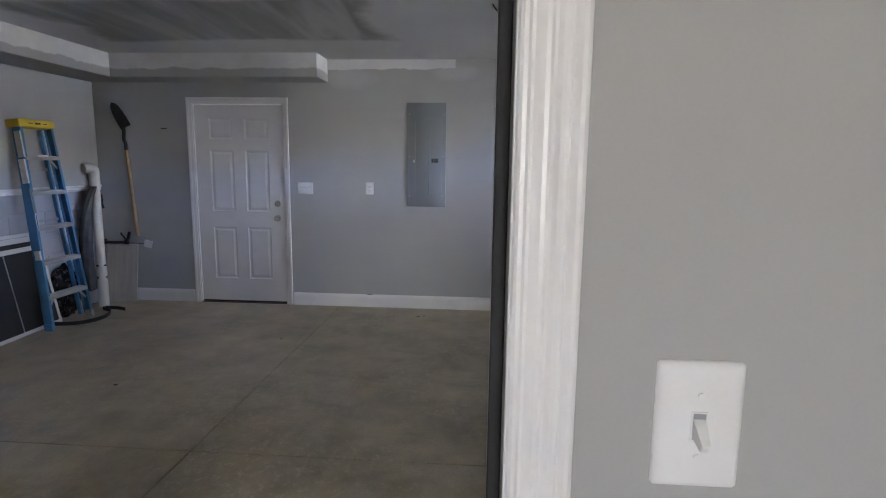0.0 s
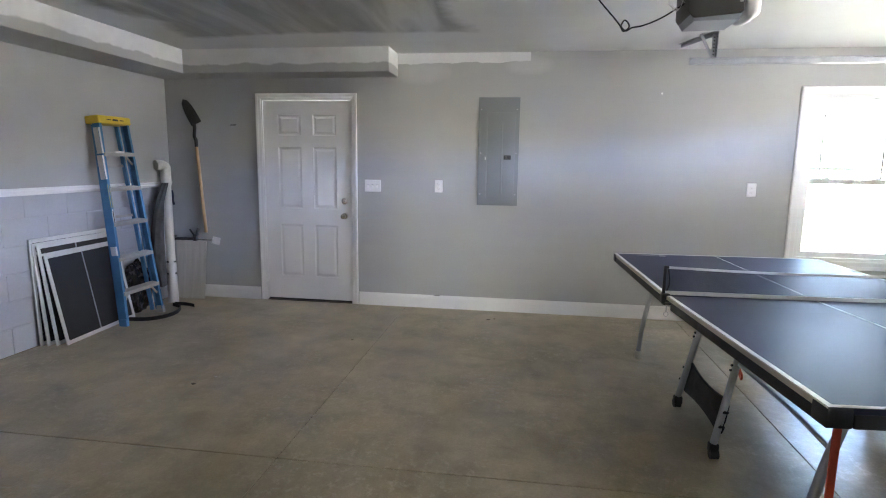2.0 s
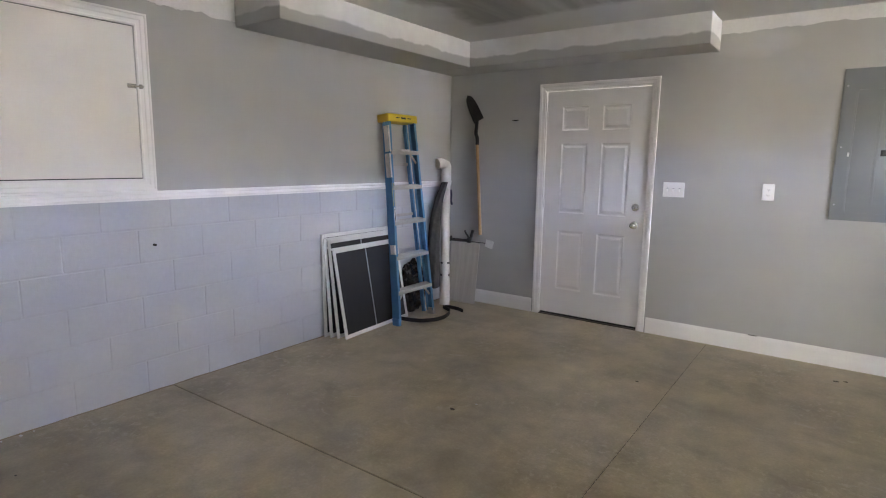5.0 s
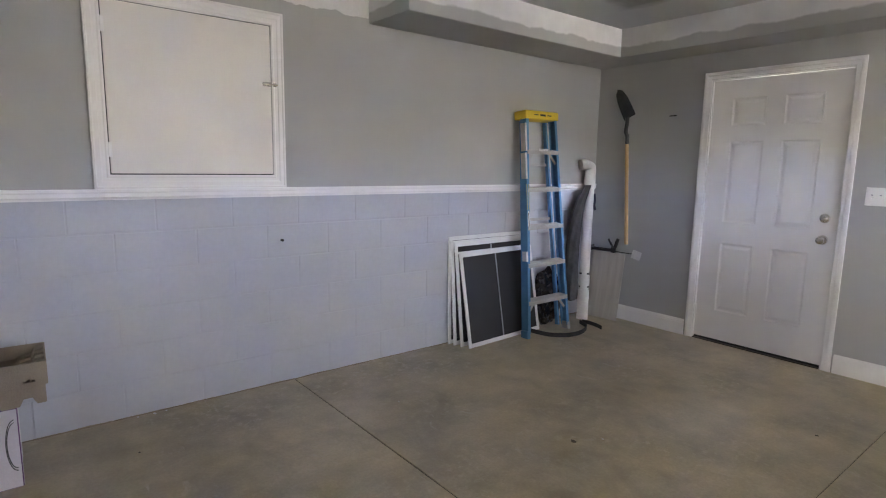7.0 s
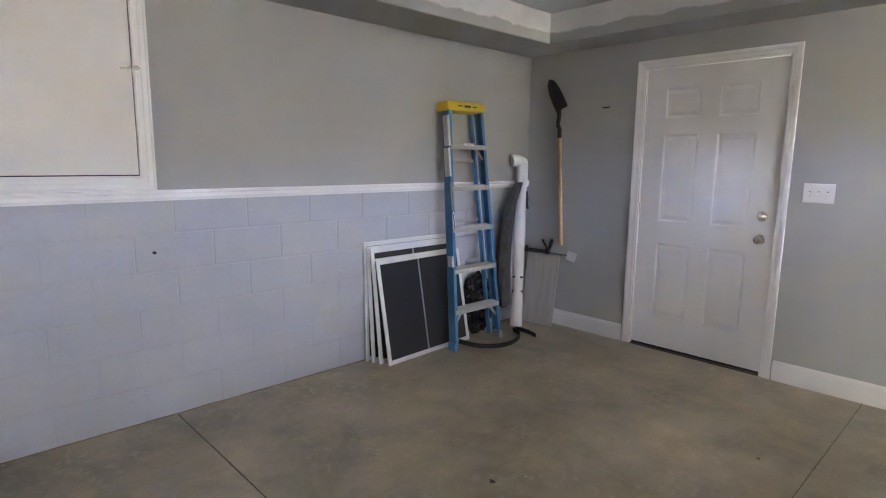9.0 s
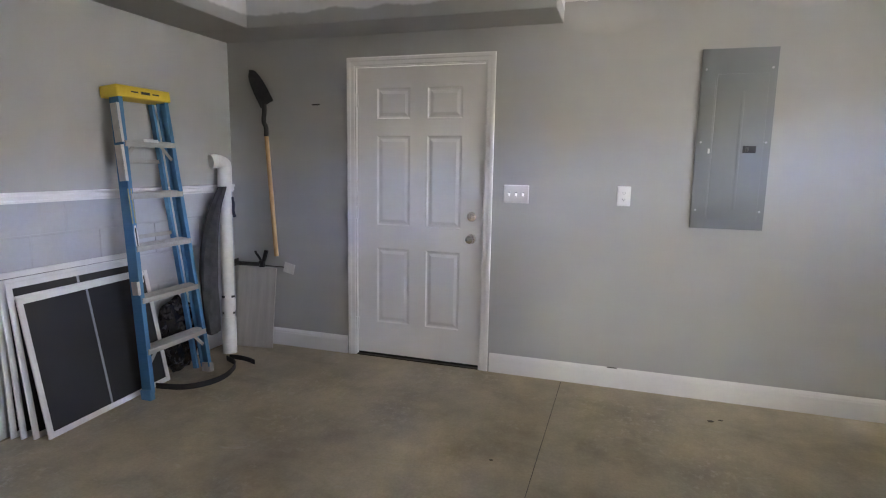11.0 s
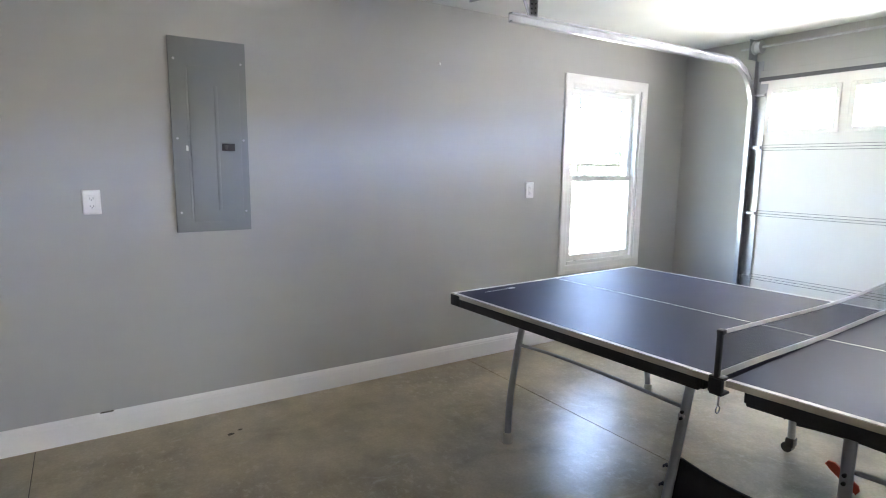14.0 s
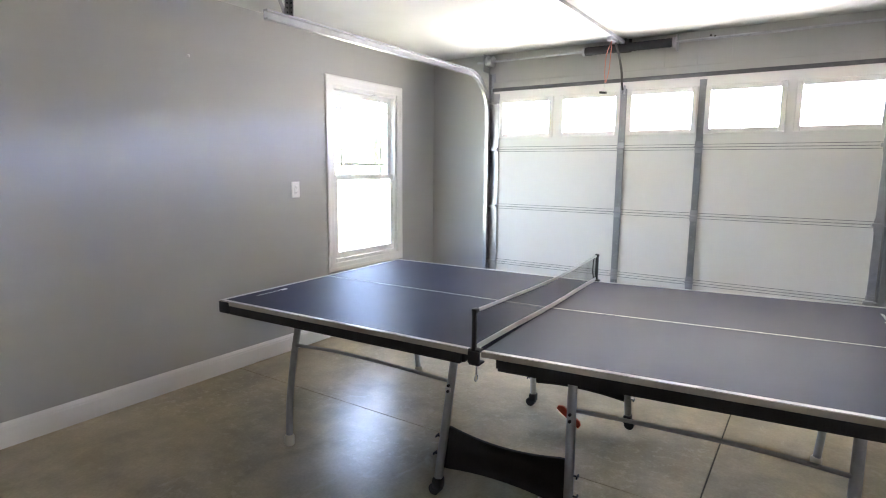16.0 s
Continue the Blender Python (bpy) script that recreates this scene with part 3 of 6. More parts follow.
def switch_plate(name, x, y, z, w, h, toggles, label, category):
    """A wall plate facing -y with one toggle or socket a gang."""
    ob = thing(name, pose(x, y, z), label, category)
    bm = B()
    rings = []
    for inset, d in ((0.0, 0.0), (0.0, 0.0016), (0.0018, 0.0040), (0.0046, 0.0058), (0.0085, 0.0066)):
        a, b = w / 2 - inset, h / 2 - inset
        c = 0.003
        rings.append([bm.verts.new((x, -d, z)) for x, z in ((-a + c, -b), (a - c, -b), (a, -b + c), (a, b - c), (a - c, b), (-a + c, b), (-a, b - c), (-a, -b + c))])
    for r0, r1 in zip(rings, rings[1:]):
        for k in range(8):
            bm.faces.new((r0[k], r0[(k + 1) % 8], r1[(k + 1) % 8], r1[k]))
    bm.faces.new(rings[0][::-1])
    bm.faces.new(rings[-1])
    part("plate", bm, M_WHITEP, ob)
    for k in toggles:
        if name == "light_switch":
            part("slot", rect_frame(B(), k - 0.0075, k + 0.0075, -0.0145, 0.0145, 0.0016, -0.0076, -0.0062, bev=0.0), M_WHITEP, ob, smooth=False)
            # shade inside the slot, painted as a grey plate
            part("slot_shade", bx(k - 0.0059, k + 0.0059, -0.0069, -0.0063, -0.0129, 0.0129), M_OPUNDER, ob, "grey plate standing for the shade in the slot behind the toggle", smooth=False)
            t = B()
            rings = []
            for y, a, b in ((0.004, 0.0054, 0.0085), (-0.004, 0.0052, 0.0078), (-0.016, 0.0042, 0.0054), (-0.0215, 0.0038, 0.0046), (-0.0228, 0.0028, 0.0034)):
                m = Matrix.Translation((k, -0.006, -0.002)) @ pose(0, 0, 0, 30)
                rings.append([t.verts.new(m @ Vector((x, y, z))) for x, z in ((-a, -b), (a, -b), (a, b), (-a, b))])
            for r0, r1 in zip(rings, rings[1:]):
                for c in range(4):
                    t.faces.new((r0[c], r0[(c + 1) % 4], r1[(c + 1) % 4], r1[c]))
            t.faces.new(rings[0][::-1])
            t.faces.new(rings[-1])
            part("toggle", t, M_WHITEP, ob, smooth=False)
            for s in (-1, 1):
                part("screw", screw(B(), k, -0.0062, s * 0.030), M_WHITEP, ob)
        else:
            part("socket_face", bx(k - 0.0165, k + 0.0165, -0.0085, -0.006, -0.034, 0.034, 0.003), M_WHITEP, ob)
            for s in (-1, 1):
                slots = B()
                box(slots, k - 0.008, k - 0.006, -0.0089, -0.0083, s * 0.019 - 0.004, s * 0.019 + 0.004)
                box(slots, k + 0.006, k + 0.008, -0.0089, -0.0083, s * 0.019 - 0.004, s * 0.019 + 0.004)
                rod(slots, (k, -0.0089, s * 0.019 - 0.008), (k, -0.0083, s * 0.019 - 0.008), 0.0025, 8)
                part("slots", slots, M_OPENER, ob, "dark socket slots")
            part("screw", screw(B(), k, -0.0086, 0.0), M_WHITEP, ob)
    return ob


switch_plate("light_switch", 0.1735, HOUSE_Y, 1.241, 0.0795, 0.124, [0], "white single toggle light switch on the house wall", "light switch")
switch_plate("light_switch", -1.859, YN, 1.218, 0.164, 0.118, [-0.046, 0, 0.046], "white three-gang toggle light switch beside the door", "light switch")
switch_plate("wall_socket", -1.194, YN, 1.226, 0.079, 0.122, [0], "white double wall socket on the grey wall", "wall socket")
switch_plate("wall_socket", 1.672, YN, 1.248, 0.079, 0.122, [0], "white double wall socket beside the window", "wall socket")

# ---- six-panel door in the north wall ----
door1 = thing("door_1", pose(0, 0, 0), "closed white six-panel steel door", "door", **STR)
DX0, DX1, DZ0, DZ1 = -3.0, -2.086, 0.024, 2.045
F = YN + 0.012


def panel_door():
    """A leaf with six raised and fielded panels."""
    xs = [DX0, DX0 + 0.150, DX0 + 0.395, DX0 + 0.519, DX0 + 0.764, DX1]
    zs = [DZ0, DZ0 + 0.235, DZ0 + 0.780, DZ0 + 0.945, DZ0 + 1.565, DZ0 + 1.680, DZ0 + 1.885, DZ1]
    bm = B()
    g = [[bm.verts.new((x, F, z)) for z in zs] for x in xs]
    for i in range(5):
        for j in range(7):
            quad = (g[i][j], g[i + 1][j], g[i + 1][j + 1], g[i][j + 1])
            if i in (1, 3) and j in (1, 3, 5):
                x0, x1, z0, z1 = xs[i], xs[i + 1], zs[j], zs[j + 1]
                prev = quad
                for d, inset in ((0.0070, 0.009), (0.0080, 0.019), (0.0022, 0.040)):
                    cur = tuple(bm.verts.new(c) for c in ((x0 + inset, F + d, z0 + inset), (x1 - inset, F + d, z0 + inset),
                                                          (x1 - inset, F + d, z1 - inset), (x0 + inset, F + d, z1 - inset)))
                    for k in range(4):
                        bm.faces.new((prev[k], prev[(k + 1) % 4], cur[(k + 1) % 4], cur[k]))
                    prev = cur
                bm.faces.new(prev)
            else:
                bm.faces.new(quad)
    rim = [e for e in bm.edges if e.is_boundary]
    ext = bmesh.ops.extrude_edge_only(bm, edges=rim)["geom"]
    for v in ext:
        if isinstance(v, bmesh.types.BMVert):
            v.co.y = F + 0.044
    bmesh.ops.contextual_create(bm, geom=[e for e in bm.edges if e.is_boundary])
    return bm


leaf = part("leaf", panel_door(), M_DOOR, door1, "white six-panel leaf", smooth=False)
KX = -2.158


def knob_at(z, r, length, name, label):
    m = Matrix.Translation((KX, F, z)) @ pose(0, 0, 0, 90)
    prof = [(0.033, 0), (0.033, 0.004), (0.029, 0.009), (0.014, 0.012), (0.012, length * 0.45), (r * 0.7, length * 0.55), (r, length * 0.75), (r * 0.95, length * 0.9), (r * 0.55, length), (0.001, length)]
    return part(name, lathe(B(), prof, m, 24), M_CHROME, leaf, label)


knob_at(0.905, 0.027, 0.062, "door_knob", "round brushed nickel knob")
knob_at(1.055, 0.021, 0.030, "deadbolt", "round brushed nickel deadbolt turn")
part("deadbolt_turn", bx(KX - 0.004, KX + 0.004, F - 0.044, F - 0.026, 1.038, 1.072, 0.002), M_CHROME, leaf)
part("sweep", bx(DX0 + 0.002, DX1 - 0.002, F + 0.002, F + 0.04, 0.008, DZ0, 0.0), M_RUBBER, leaf, "dark rubber door sweep", smooth=False)
bm = B()
box(bm, DOOR[0], DX0 - 0.003, YN - 0.004, YN + 0.13, 0.0, 2.065)
box(bm, DX1 + 0.003, DOOR[1], YN - 0.004, YN + 0.13, 0.0, 2.065)
box(bm, DX0 - 0.003, DX1 + 0.003, YN - 0.004, YN + 0.13, DZ1 + 0.003, 2.065)
part("jamb", bm, M_TRIM, door1, smooth=False)
part("threshold", bx(DX0 - 0.002, DX1 + 0.002, YN - 0.01, YN + 0.13, 0.0005, 0.008), M_DARKGAP, door1, "dark worn threshold", smooth=False)
DCASE = [(0, 0), (0, 0.008), (0.006, 0.011), (0.028, 0.0125), (0.034, 0.0155), (0.050, 0.0165), (0.057, 0.0145), (0.057, 0)]
OX0, OX1, OZ = DX0 - 0.012, DX1 + 0.012, DZ1 + 0.012


def casing_set(parent, x0, x1, z0, z1, prof, sides, mat=M_TRIM):
    """Mitred casing strips round an opening in the north wall."""
    w = prof[-1][0]
    for side in sides:
        bm = B()
        ends = []
        for e in (0, 1):
            ring = []
            for a, b in prof:
                if side == "top":
                    p = ((x0 - a) if e == 0 else (x1 + a), z1 + a)
                elif side == "bottom":
                    p = ((x0 - a) if e == 0 else (x1 + a), z0 - a)
                elif side == "lo":
                    p = (x0 - a, (z0 - a if "bottom" in sides else z0) if e == 0 else z1 + a)
                else:
                    p = (x1 + a, (z0 - a if "bottom" in sides else z0) if e == 0 else z1 + a)
                ring.append(bm.verts.new((p[0], YN - b, p[1])))
            ends.append(ring)
        n = len(prof)
        for k in range(n):
            bm.faces.new((ends[0][k], ends[0][(k + 1) % n], ends[1][(k + 1) % n], ends[1][k]))
        bm.faces.new(ends[0])
        bm.faces.new(ends[1][::-1])
        part("casing", bm, mat, parent, smooth=False)


casing_set(door1, OX0, OX1, 0.0, OZ, DCASE, ("top", "lo", "hi"))
for hz in (1.83, 1.05, 0.24):
    bm = B()
    box(bm, DX0 - 0.022, DX0 + 0.012, YN - 0.0055, YN + 0.0, hz - 0.045, hz + 0.045, 0.001)
    rod(bm, (DX0 - 0.004, YN - 0.008, hz - 0.047), (DX0 - 0.004, YN - 0.008, hz + 0.047), 0.006, 10)
    part("hinge", bm, M_WHITEP, door1, "painted white butt hinge")

# ---- double-hung window in the north wall ----
win = thing("window_1", pose(0, 0, 0), "white double-hung window with a grille in its upper sash", "window", **STR)
WX0, WX1, WZ0, WZ1 = WIN
WCASE = [(0, 0), (0, 0.008), (0.008, 0.0105), (0.040, 0.0115), (0.046, 0.0135), (0.066, 0.0135), (0.074, 0.0095), (0.076, 0.005), (0.076, 0)]
casing_set(win, WX0 + 0.004, WX1 - 0.004, WZ0 + 0.004, WZ1 - 0.004, WCASE, ("top", "bottom", "lo", "hi"))


part("window_frame", rect_frame(B(), WX0 + 0.002, WX1 - 0.002, WZ0 + 0.002, WZ1 - 0.002, 0.030, YN + 0.003, YN + 0.14), M_WHITEP, win, smooth=False)
ZM = 1.335
sash_lo = part("lower_sash", rect_frame(B(), WX0 + 0.034, WX1 - 0.034, WZ0 + 0.034, ZM + 0.022, 0.042, YN + 0.020, YN + 0.050, 0.05, 0.040), M_WHITEP, win, "white vinyl lower sash", smooth=False)
sash_up = part("upper_sash", rect_frame(B(), WX0 + 0.034, WX1 - 0.034, ZM - 0.022, WZ1 - 0.034, 0.042, YN + 0.055, YN + 0.085, 0.040, 0.045), M_WHITEP, win, "white vinyl upper sash", smooth=False)
p1 = part("pane", bx(WX0 + 0.074, WX1 - 0.074, YN + 0.033, YN + 0.037, WZ0 + 0.082, ZM - 0.016), M_GLASS, sash_lo, smooth=False)
p2 = part("pane", bx(WX0 + 0.074, WX1 - 0.074, YN + 0.068, YN + 0.072, ZM + 0.016, WZ1 - 0.077), M_GLASS, sash_up, smooth=False)
for p in (p1, p2):
    p.visible_shadow = False
UX0, UX1, UZ0, UZ1 = WX0 + 0.076, WX1 - 0.076, ZM + 0.018, WZ1 - 0.079
for gx in (UX0 + 0.095, UX1 - 0.095):
    part("grille_bar", bx(gx - 0.008, gx + 0.008, YN + 0.061, YN + 0.067, UZ0, UZ1), M_WHITEP, sash_up, smooth=False)
for gz in (UZ0 + 0.095, UZ1 - 0.095):
    part("grille_bar", bx(UX0, UX1, YN + 0.0605, YN + 0.0665, gz - 0.008, gz + 0.008), M_WHITEP, sash_up, smooth=False)
for lx in (WX0 + 0.22, WX1 - 0.22):
    part("sash_lock", bx(lx - 0.028, lx + 0.028, YN + 0.025, YN + 0.047, ZM + 0.022, ZM + 0.034, 0.004), M_WHITEP, sash_lo)

# ---- sectional garage door ----
GY0, GY1 = 1.785, 4.775
GX0, GX1 = 3.478, 3.522
gdoor = thing("garage_door", pose(0, 0, 0), "closed white sectional garage door with a row of windows", "garage door")
SEC = [(0.03, 0.531), (0.535, 1.064), (1.068, 1.597), (1.601, 2.13)]
for k, (z0, z1) in enumerate(SEC[:3]):
    bm = bx(GX0, GX1, GY0, GY1, z0, z1, 0.003, 1)
    box(bm, GX0 - 0.0012, GX0 + 0.001, GY0, GY1, z0 + 0.020, z0 + 0.030, 0.0004, 1)
    box(bm, GX0 - 0.0012, GX0 + 0.001, GY0, GY1, z1 - 0.030, z1 - 0.020, 0.0004, 1)
    box(bm, GX0 + 0.004, GX1 - 0.002, GY0, GY1, z1 - 0.001, z1 + 0.005)
    sec = part("section", bm, M_GDOOR, gdoor, smooth=False)
    for zl in (z1 - 0.020, z1 + 0.0005, z1 + 0.022):
        part("seam", bx(GX0 - 0.0016, GX0 + 0.0005, GY0 + 0.002, GY1 - 0.002, zl, zl + 0.0028), M_SEAL, sec, "thin grey seam", smooth=False)
z0, z1 = SEC[3]
WW, WZA, WZB = 0.232, 1.735, 2.022
bm = B()
wall_with_holes(bm, "y", GY0, GY1, GX0, GX1, z0, z1, [(c - WW, c + WW, WZA, WZB) for c in WINDOW_YS])
box(bm, GX0 - 0.0012, GX0 + 0.001, GY0, GY1, z0 + 0.020, z0 + 0.030, 0.0004, 1)
top_section = part("section", bm, M_GDOOR, gdoor, "windowed top section", smooth=False)
for c in WINDOW_YS:
    bm = B()
    for a, b, e, f in ((c - WW - 0.036, c - WW + 0.004, WZA - 0.036, WZB + 0.036), (c + WW - 0.004, c + WW + 0.036, WZA - 0.036, WZB + 0.036),
                       (c - WW + 0.004, c + WW - 0.004, WZA - 0.036, WZA + 0.004), (c - WW + 0.004, c + WW - 0.004, WZB - 0.004, WZB + 0.036)):
        box(bm, GX0 - 0.016, GX0 - 0.0003, a, b, e, f, 0.006, 2)
    wf = part("window_frame", bm, M_GDOOR, gdoor, "white moulded window surround", smooth=False)
    pane = part("pane", bx(GX0 + 0.015, GX0 + 0.019, c - WW + 0.001, c + WW - 0.001, WZA + 0.001, WZB - 0.001), M_GLASS, wf, smooth=False)
    pane.visible_shadow = False
part("bottom_seal", bx(GX0 - 0.004, GX1, GY0, GY1, -0.01, 0.0298, 0.006), M_RUBBER, gdoor, "black rubber bottom seal")
STILES = [(4.742, 0.062, M_GALV), (3.565, 0.056, M_STILE), (2.965, 0.050, M_STILE), (1.806, 0.046, M_GALV)]
for sy, sw, mat in STILES:
    for k, (z0, z1) in enumerate(SEC):
        top = z1 - 0.004 if k < 3 else (WZB + 0.085 if sy != 3.565 else 2.075)
        bm = bx(GX0 - 0.014, GX0 - 0.0045, sy - sw / 2, sy + sw / 2, z0 + 0.004, top, 0.0015, 1)
        stile = part("stile", bm, mat, gdoor, "galvanised steel stile", smooth=False)
        holes = B()
        for j in range(5):
            hz = z0 + 0.06 + j * (top - z0 - 0.12) / 4
            rod(holes, (GX0 - 0.0138, sy + (0.008 if j % 2 else -0.008), hz), (GX0 - 0.0165, sy + (0.008 if j % 2 else -0.008), hz), 0.0045, 8)
        part("rivets", holes, M_GALV, stile)
    for z in (0.533, 1.066, 1.599):
        bm = bx(GX0 - 0.0175, GX0 - 0.0142, sy - 0.028, sy + 0.028, z - 0.045, z + 0.045, 0.001, 1)
        rod(bm, (GX0 - 0.022, sy - 0.034, z), (GX0 - 0.022, sy + 0.034, z), 0.007, 10)
        for s in (-1, 1):
            for q in (-1, 1):
                rod(bm, (GX0 - 0.0174, sy + 0.016 * q, z + 0.028 * s), (GX0 - 0.0215, sy + 0.016 * q, z + 0.028 * s), 0.005, 6)
        part("hinge", bm, M_GALV, gdoor, "galvanised hinge")
for sy, s in ((4.742, 1), (1.818, -1)):
    for z in (0.06, 0.533, 1.066, 1.599, 2.02):
        bm = B()
        rod(bm, (GX0 - 0.04, sy - 0.03 * s, z), (GX0 - 0.04, sy + 0.10 * s, z), 0.0055, 8)
        rod(bm, (GX0 - 0.04, sy + 0.075 * s, z), (GX0 - 0.04, sy + 0.095 * s, z), 0.022, 14)
        box(bm, GX0 - 0.05, GX0 - 0.018, sy - 0.03, sy + 0.03, z - 0.012, z + 0.012, 0.002, 1)
        part("roller", bm, M_GALV, gdoor, "steel roller in the track")
part("opener_bracket", box(bx(GX0 - 0.05, GX0 - 0.0145, 3.549, 3.555, 2.03, 2.10, 0.002, 1), GX0 - 0.05, GX0 - 0.0145, 3.577, 3.583, 2.03, 2.10, 0.002, 1), M_GALV, gdoor, "steel opener bracket")

# tracks
CH = [(-0.004, -0.026), (0.030, -0.026), (0.030, -0.018), (0.002, -0.018), (0.002, 0.018), (0.030, 0.018), (0.030, 0.026), (-0.004, 0.026)]


def door_track(y, s, label):
    ob = thing("door_track", pose(0, 0, 0), label, "door track", group="garage door tracks")
    xv, zh, r = GX0 - 0.042, 2.262, 0.36
    pts = [Vector((xv, y, 0.05)), Vector((xv, y, 1.0)), Vector((xv, y, zh - r))]
    for k in range(1, 13):
        a = math.pi / 2 * k / 12
        pts.append(Vector((xv - r + r * math.cos(a), y, zh - r + r * math.sin(a))))
    pts += [Vector((2.0, y, zh)), Vector((0.88, y, zh))]
    bm = B()
    rings = []
    for i, p in enumerate(pts):
        d = (pts[min(i + 1, len(pts) - 1)] - pts[max(i - 1, 0)]).normalized()
        u = Vector((0, 1, 0)).cross(d)
        rings.append([bm.verts.new(p + Vector((0, -a * s, 0)) + u * b) for a, b in CH])
    n = len(CH)
    for r0, r1 in zip(rings, rings[1:]):
        for k in range(n):
            bm.faces.new((r0[k], r0[(k + 1) % n], r1[(k + 1) % n], r1[k]))
    bm.faces.new(rings[0])
    bm.faces.new(rings[-1][::-1])
    part("channel", bm, M_TRACK, ob, "galvanised steel channel")
    bm = bx(XE - 0.056, XE - 0.002, y + 0.006 * s, y + 0.010 * s, 0.02, 2.30, 0.0)
    box(bm, XE - 0.006, XE - 0.001, y - 0.035 * s, y + 0.006 * s, 0.02, 2.30)
    part("jamb_angle", bm, M_TRACK, ob, "steel angle along the jamb", smooth=False)
    for z in (0.3, 0.9, 1.5, 1.85):
        part("bracket", bx(XE - 0.095, XE - 0.02, y + 0.0105 * s, y + 0.0135 * s, z - 0.02, z + 0.02, 0.001, 1), M_GALV, ob)
    bm = bx(1.038, 1.072, y + 0.006 * s, y + 0.009 * s, zh - 0.02, ZC - 0.001)
    box(bm, 1.069, 1.072, y - 0.028 * s, y + 0.006 * s, zh + 0.028, ZC - 0.001)
    hang = part("hanger_strap", bm, M_STILE, ob, "perforated steel hanger", smooth=False)
    holes = B()
    for k in range(6):
        rod(holes, (1.0685, y - 0.012 * s, zh + 0.05 + 0.026 * k), (1.068, y - 0.012 * s, zh + 0.05 + 0.026 * k), 0.006, 8)
        rod(holes, (1.054, y + (0.0055 if s > 0 else -0.0095), zh + 0.05 + 0.026 * k), (1.054, y + (0.0058 if s > 0 else -0.0092), zh + 0.05 + 0.026 * k), 0.006, 8)
    part("strap_holes", holes, M_BLACK, hang, "dark punched holes")
    bm = B()
    bmesh.ops.create_cube(bm, size=1, matrix=Matrix.Translation((1.005, y + 0.012 * s, (zh + ZC) / 2)) @ pose(0, 0, 0, 0, -28) @ Matrix.Diagonal((0.022, 0.003, (ZC - zh) * 1.02, 1)))
    part("hanger_strap", bm, M_STILE, ob, "slanted steel hanger", smooth=False)
    arm = Matrix.Translation((0.98, y + 0.20 * s, ZC - 0.001)) @ pose(0, 0, 0, 0, 0, 18 * s)
    bm = bx(-0.016, 0.016, -0.25, 0.25, -0.004, 0.0, m=arm)
    box(bm, 0.0122, 0.016, -0.25, 0.25, -0.030, -0.004, m=arm)
    part("ceiling_angle", bm, M_STILE, ob, "perforated steel angle on the ceiling", smooth=False)
    return ob


door_track(4.825, 1, "galvanised steel track bending from wall to ceiling")
door_track(1.735, -1, "galvanised steel track at the door's far jamb")

# torsion shaft
shaft = thing("torsion_shaft", pose(0, 0, 0), "steel torsion shaft with a dark spring above the door", "torsion spring")
SX, SZ = 3.445, 2.398
part("shaft", rod(B(), (SX, 1.66, SZ), (SX, 4.94, SZ), 0.0095, 12), M_GALV, shaft)
bm = B()
prof = [(0.020, 0), (0.034, 0.004), (0.036, 0.02), (0.034, 0.04)]
for k in range(34):
    prof += [(0.0355 if k % 2 else 0.0325, 0.05 + k * 0.0178)]
prof += [(0.036, 0.665), (0.034, 0.69), (0.020, 0.695)]
lathe(bm, prof, Matrix.Translation((SX, 3.205, SZ)) @ pose(0, 0, 0, -90), 18)
part("spring", bm, M_BLACK, shaft, "dark spring in a mesh sleeve")
for y, s in ((4.80, 1), (1.76, -1)):
    bm = B()
    lathe(bm, [(0.02, 0), (0.05, 0.004), (0.052, 0.012), (0.043, 0.018), (0.045, 0.05), (0.055, 0.056), (0.055, 0.064), (0.02, 0.066)], Matrix.Translation((SX, y - 0.033, SZ)) @ pose(0, 0, 0, -90), 20)
    part("cable_drum", bm, M_GALV, shaft, "cast cable drum")
    bm = bx(SX - 0.04, XE - 0.001, y + 0.052 * s, y + 0.056 * s, SZ - 0.09, SZ + 0.07)
    part("bearing_plate", bm, M_STILE, shaft, smooth=False)
for y in (3.19, 3.905):
    bm = lathe(B(), [(0.014, 0), (0.038, 0.002), (0.040, 0.018), (0.030, 0.022), (0.014, 0.024)], Matrix.Translation((SX, y - 0.012, SZ)) @ pose(0, 0, 0, -90), 16)
    if y < 3.5:
        box(bm, SX - 0.01, XE - 0.011, y - 0.018, y - 0.013, SZ - 0.06, SZ + 0.06)
    part("spring_cone", bm, M_GALV, shaft, "steel winding cone")

single("trim_header", bx(XE - 0.020, XE - 0.001, 1.66, 4.80, 2.165, 2.222, 0.002, 1), M_WALL, "grey painted board above the garage door", "trim", smooth=False, **STR)
single("trim_top_seal", bx(XE - 0.040, XE - 0.002, 1.70, 4.80, 2.132, 2.164, 0.004), M_SEAL, "dark grey vinyl seal over the door", "seal", **STR)
for k, (a, b) in enumerate(((3.27, 3.505), (3.03, 3.268), (2.79, 3.028))):
    single("trim_header_pad", bx(XE - 0.010, XE - 0.001, a, b, 2.228, 2.470, 0.001, 1), M_WALL, "grey painted mounting board on the header", "trim", smooth=False, **STR)
bm = rod(rod(B(), (XE - 0.0105, 2.945, 2.435), (XE - 0.012, 2.945, 2.435), 0.008, 10), (XE - 0.0105, 2.915, 2.425), (XE - 0.012, 2.915, 2.425), 0.008, 10)
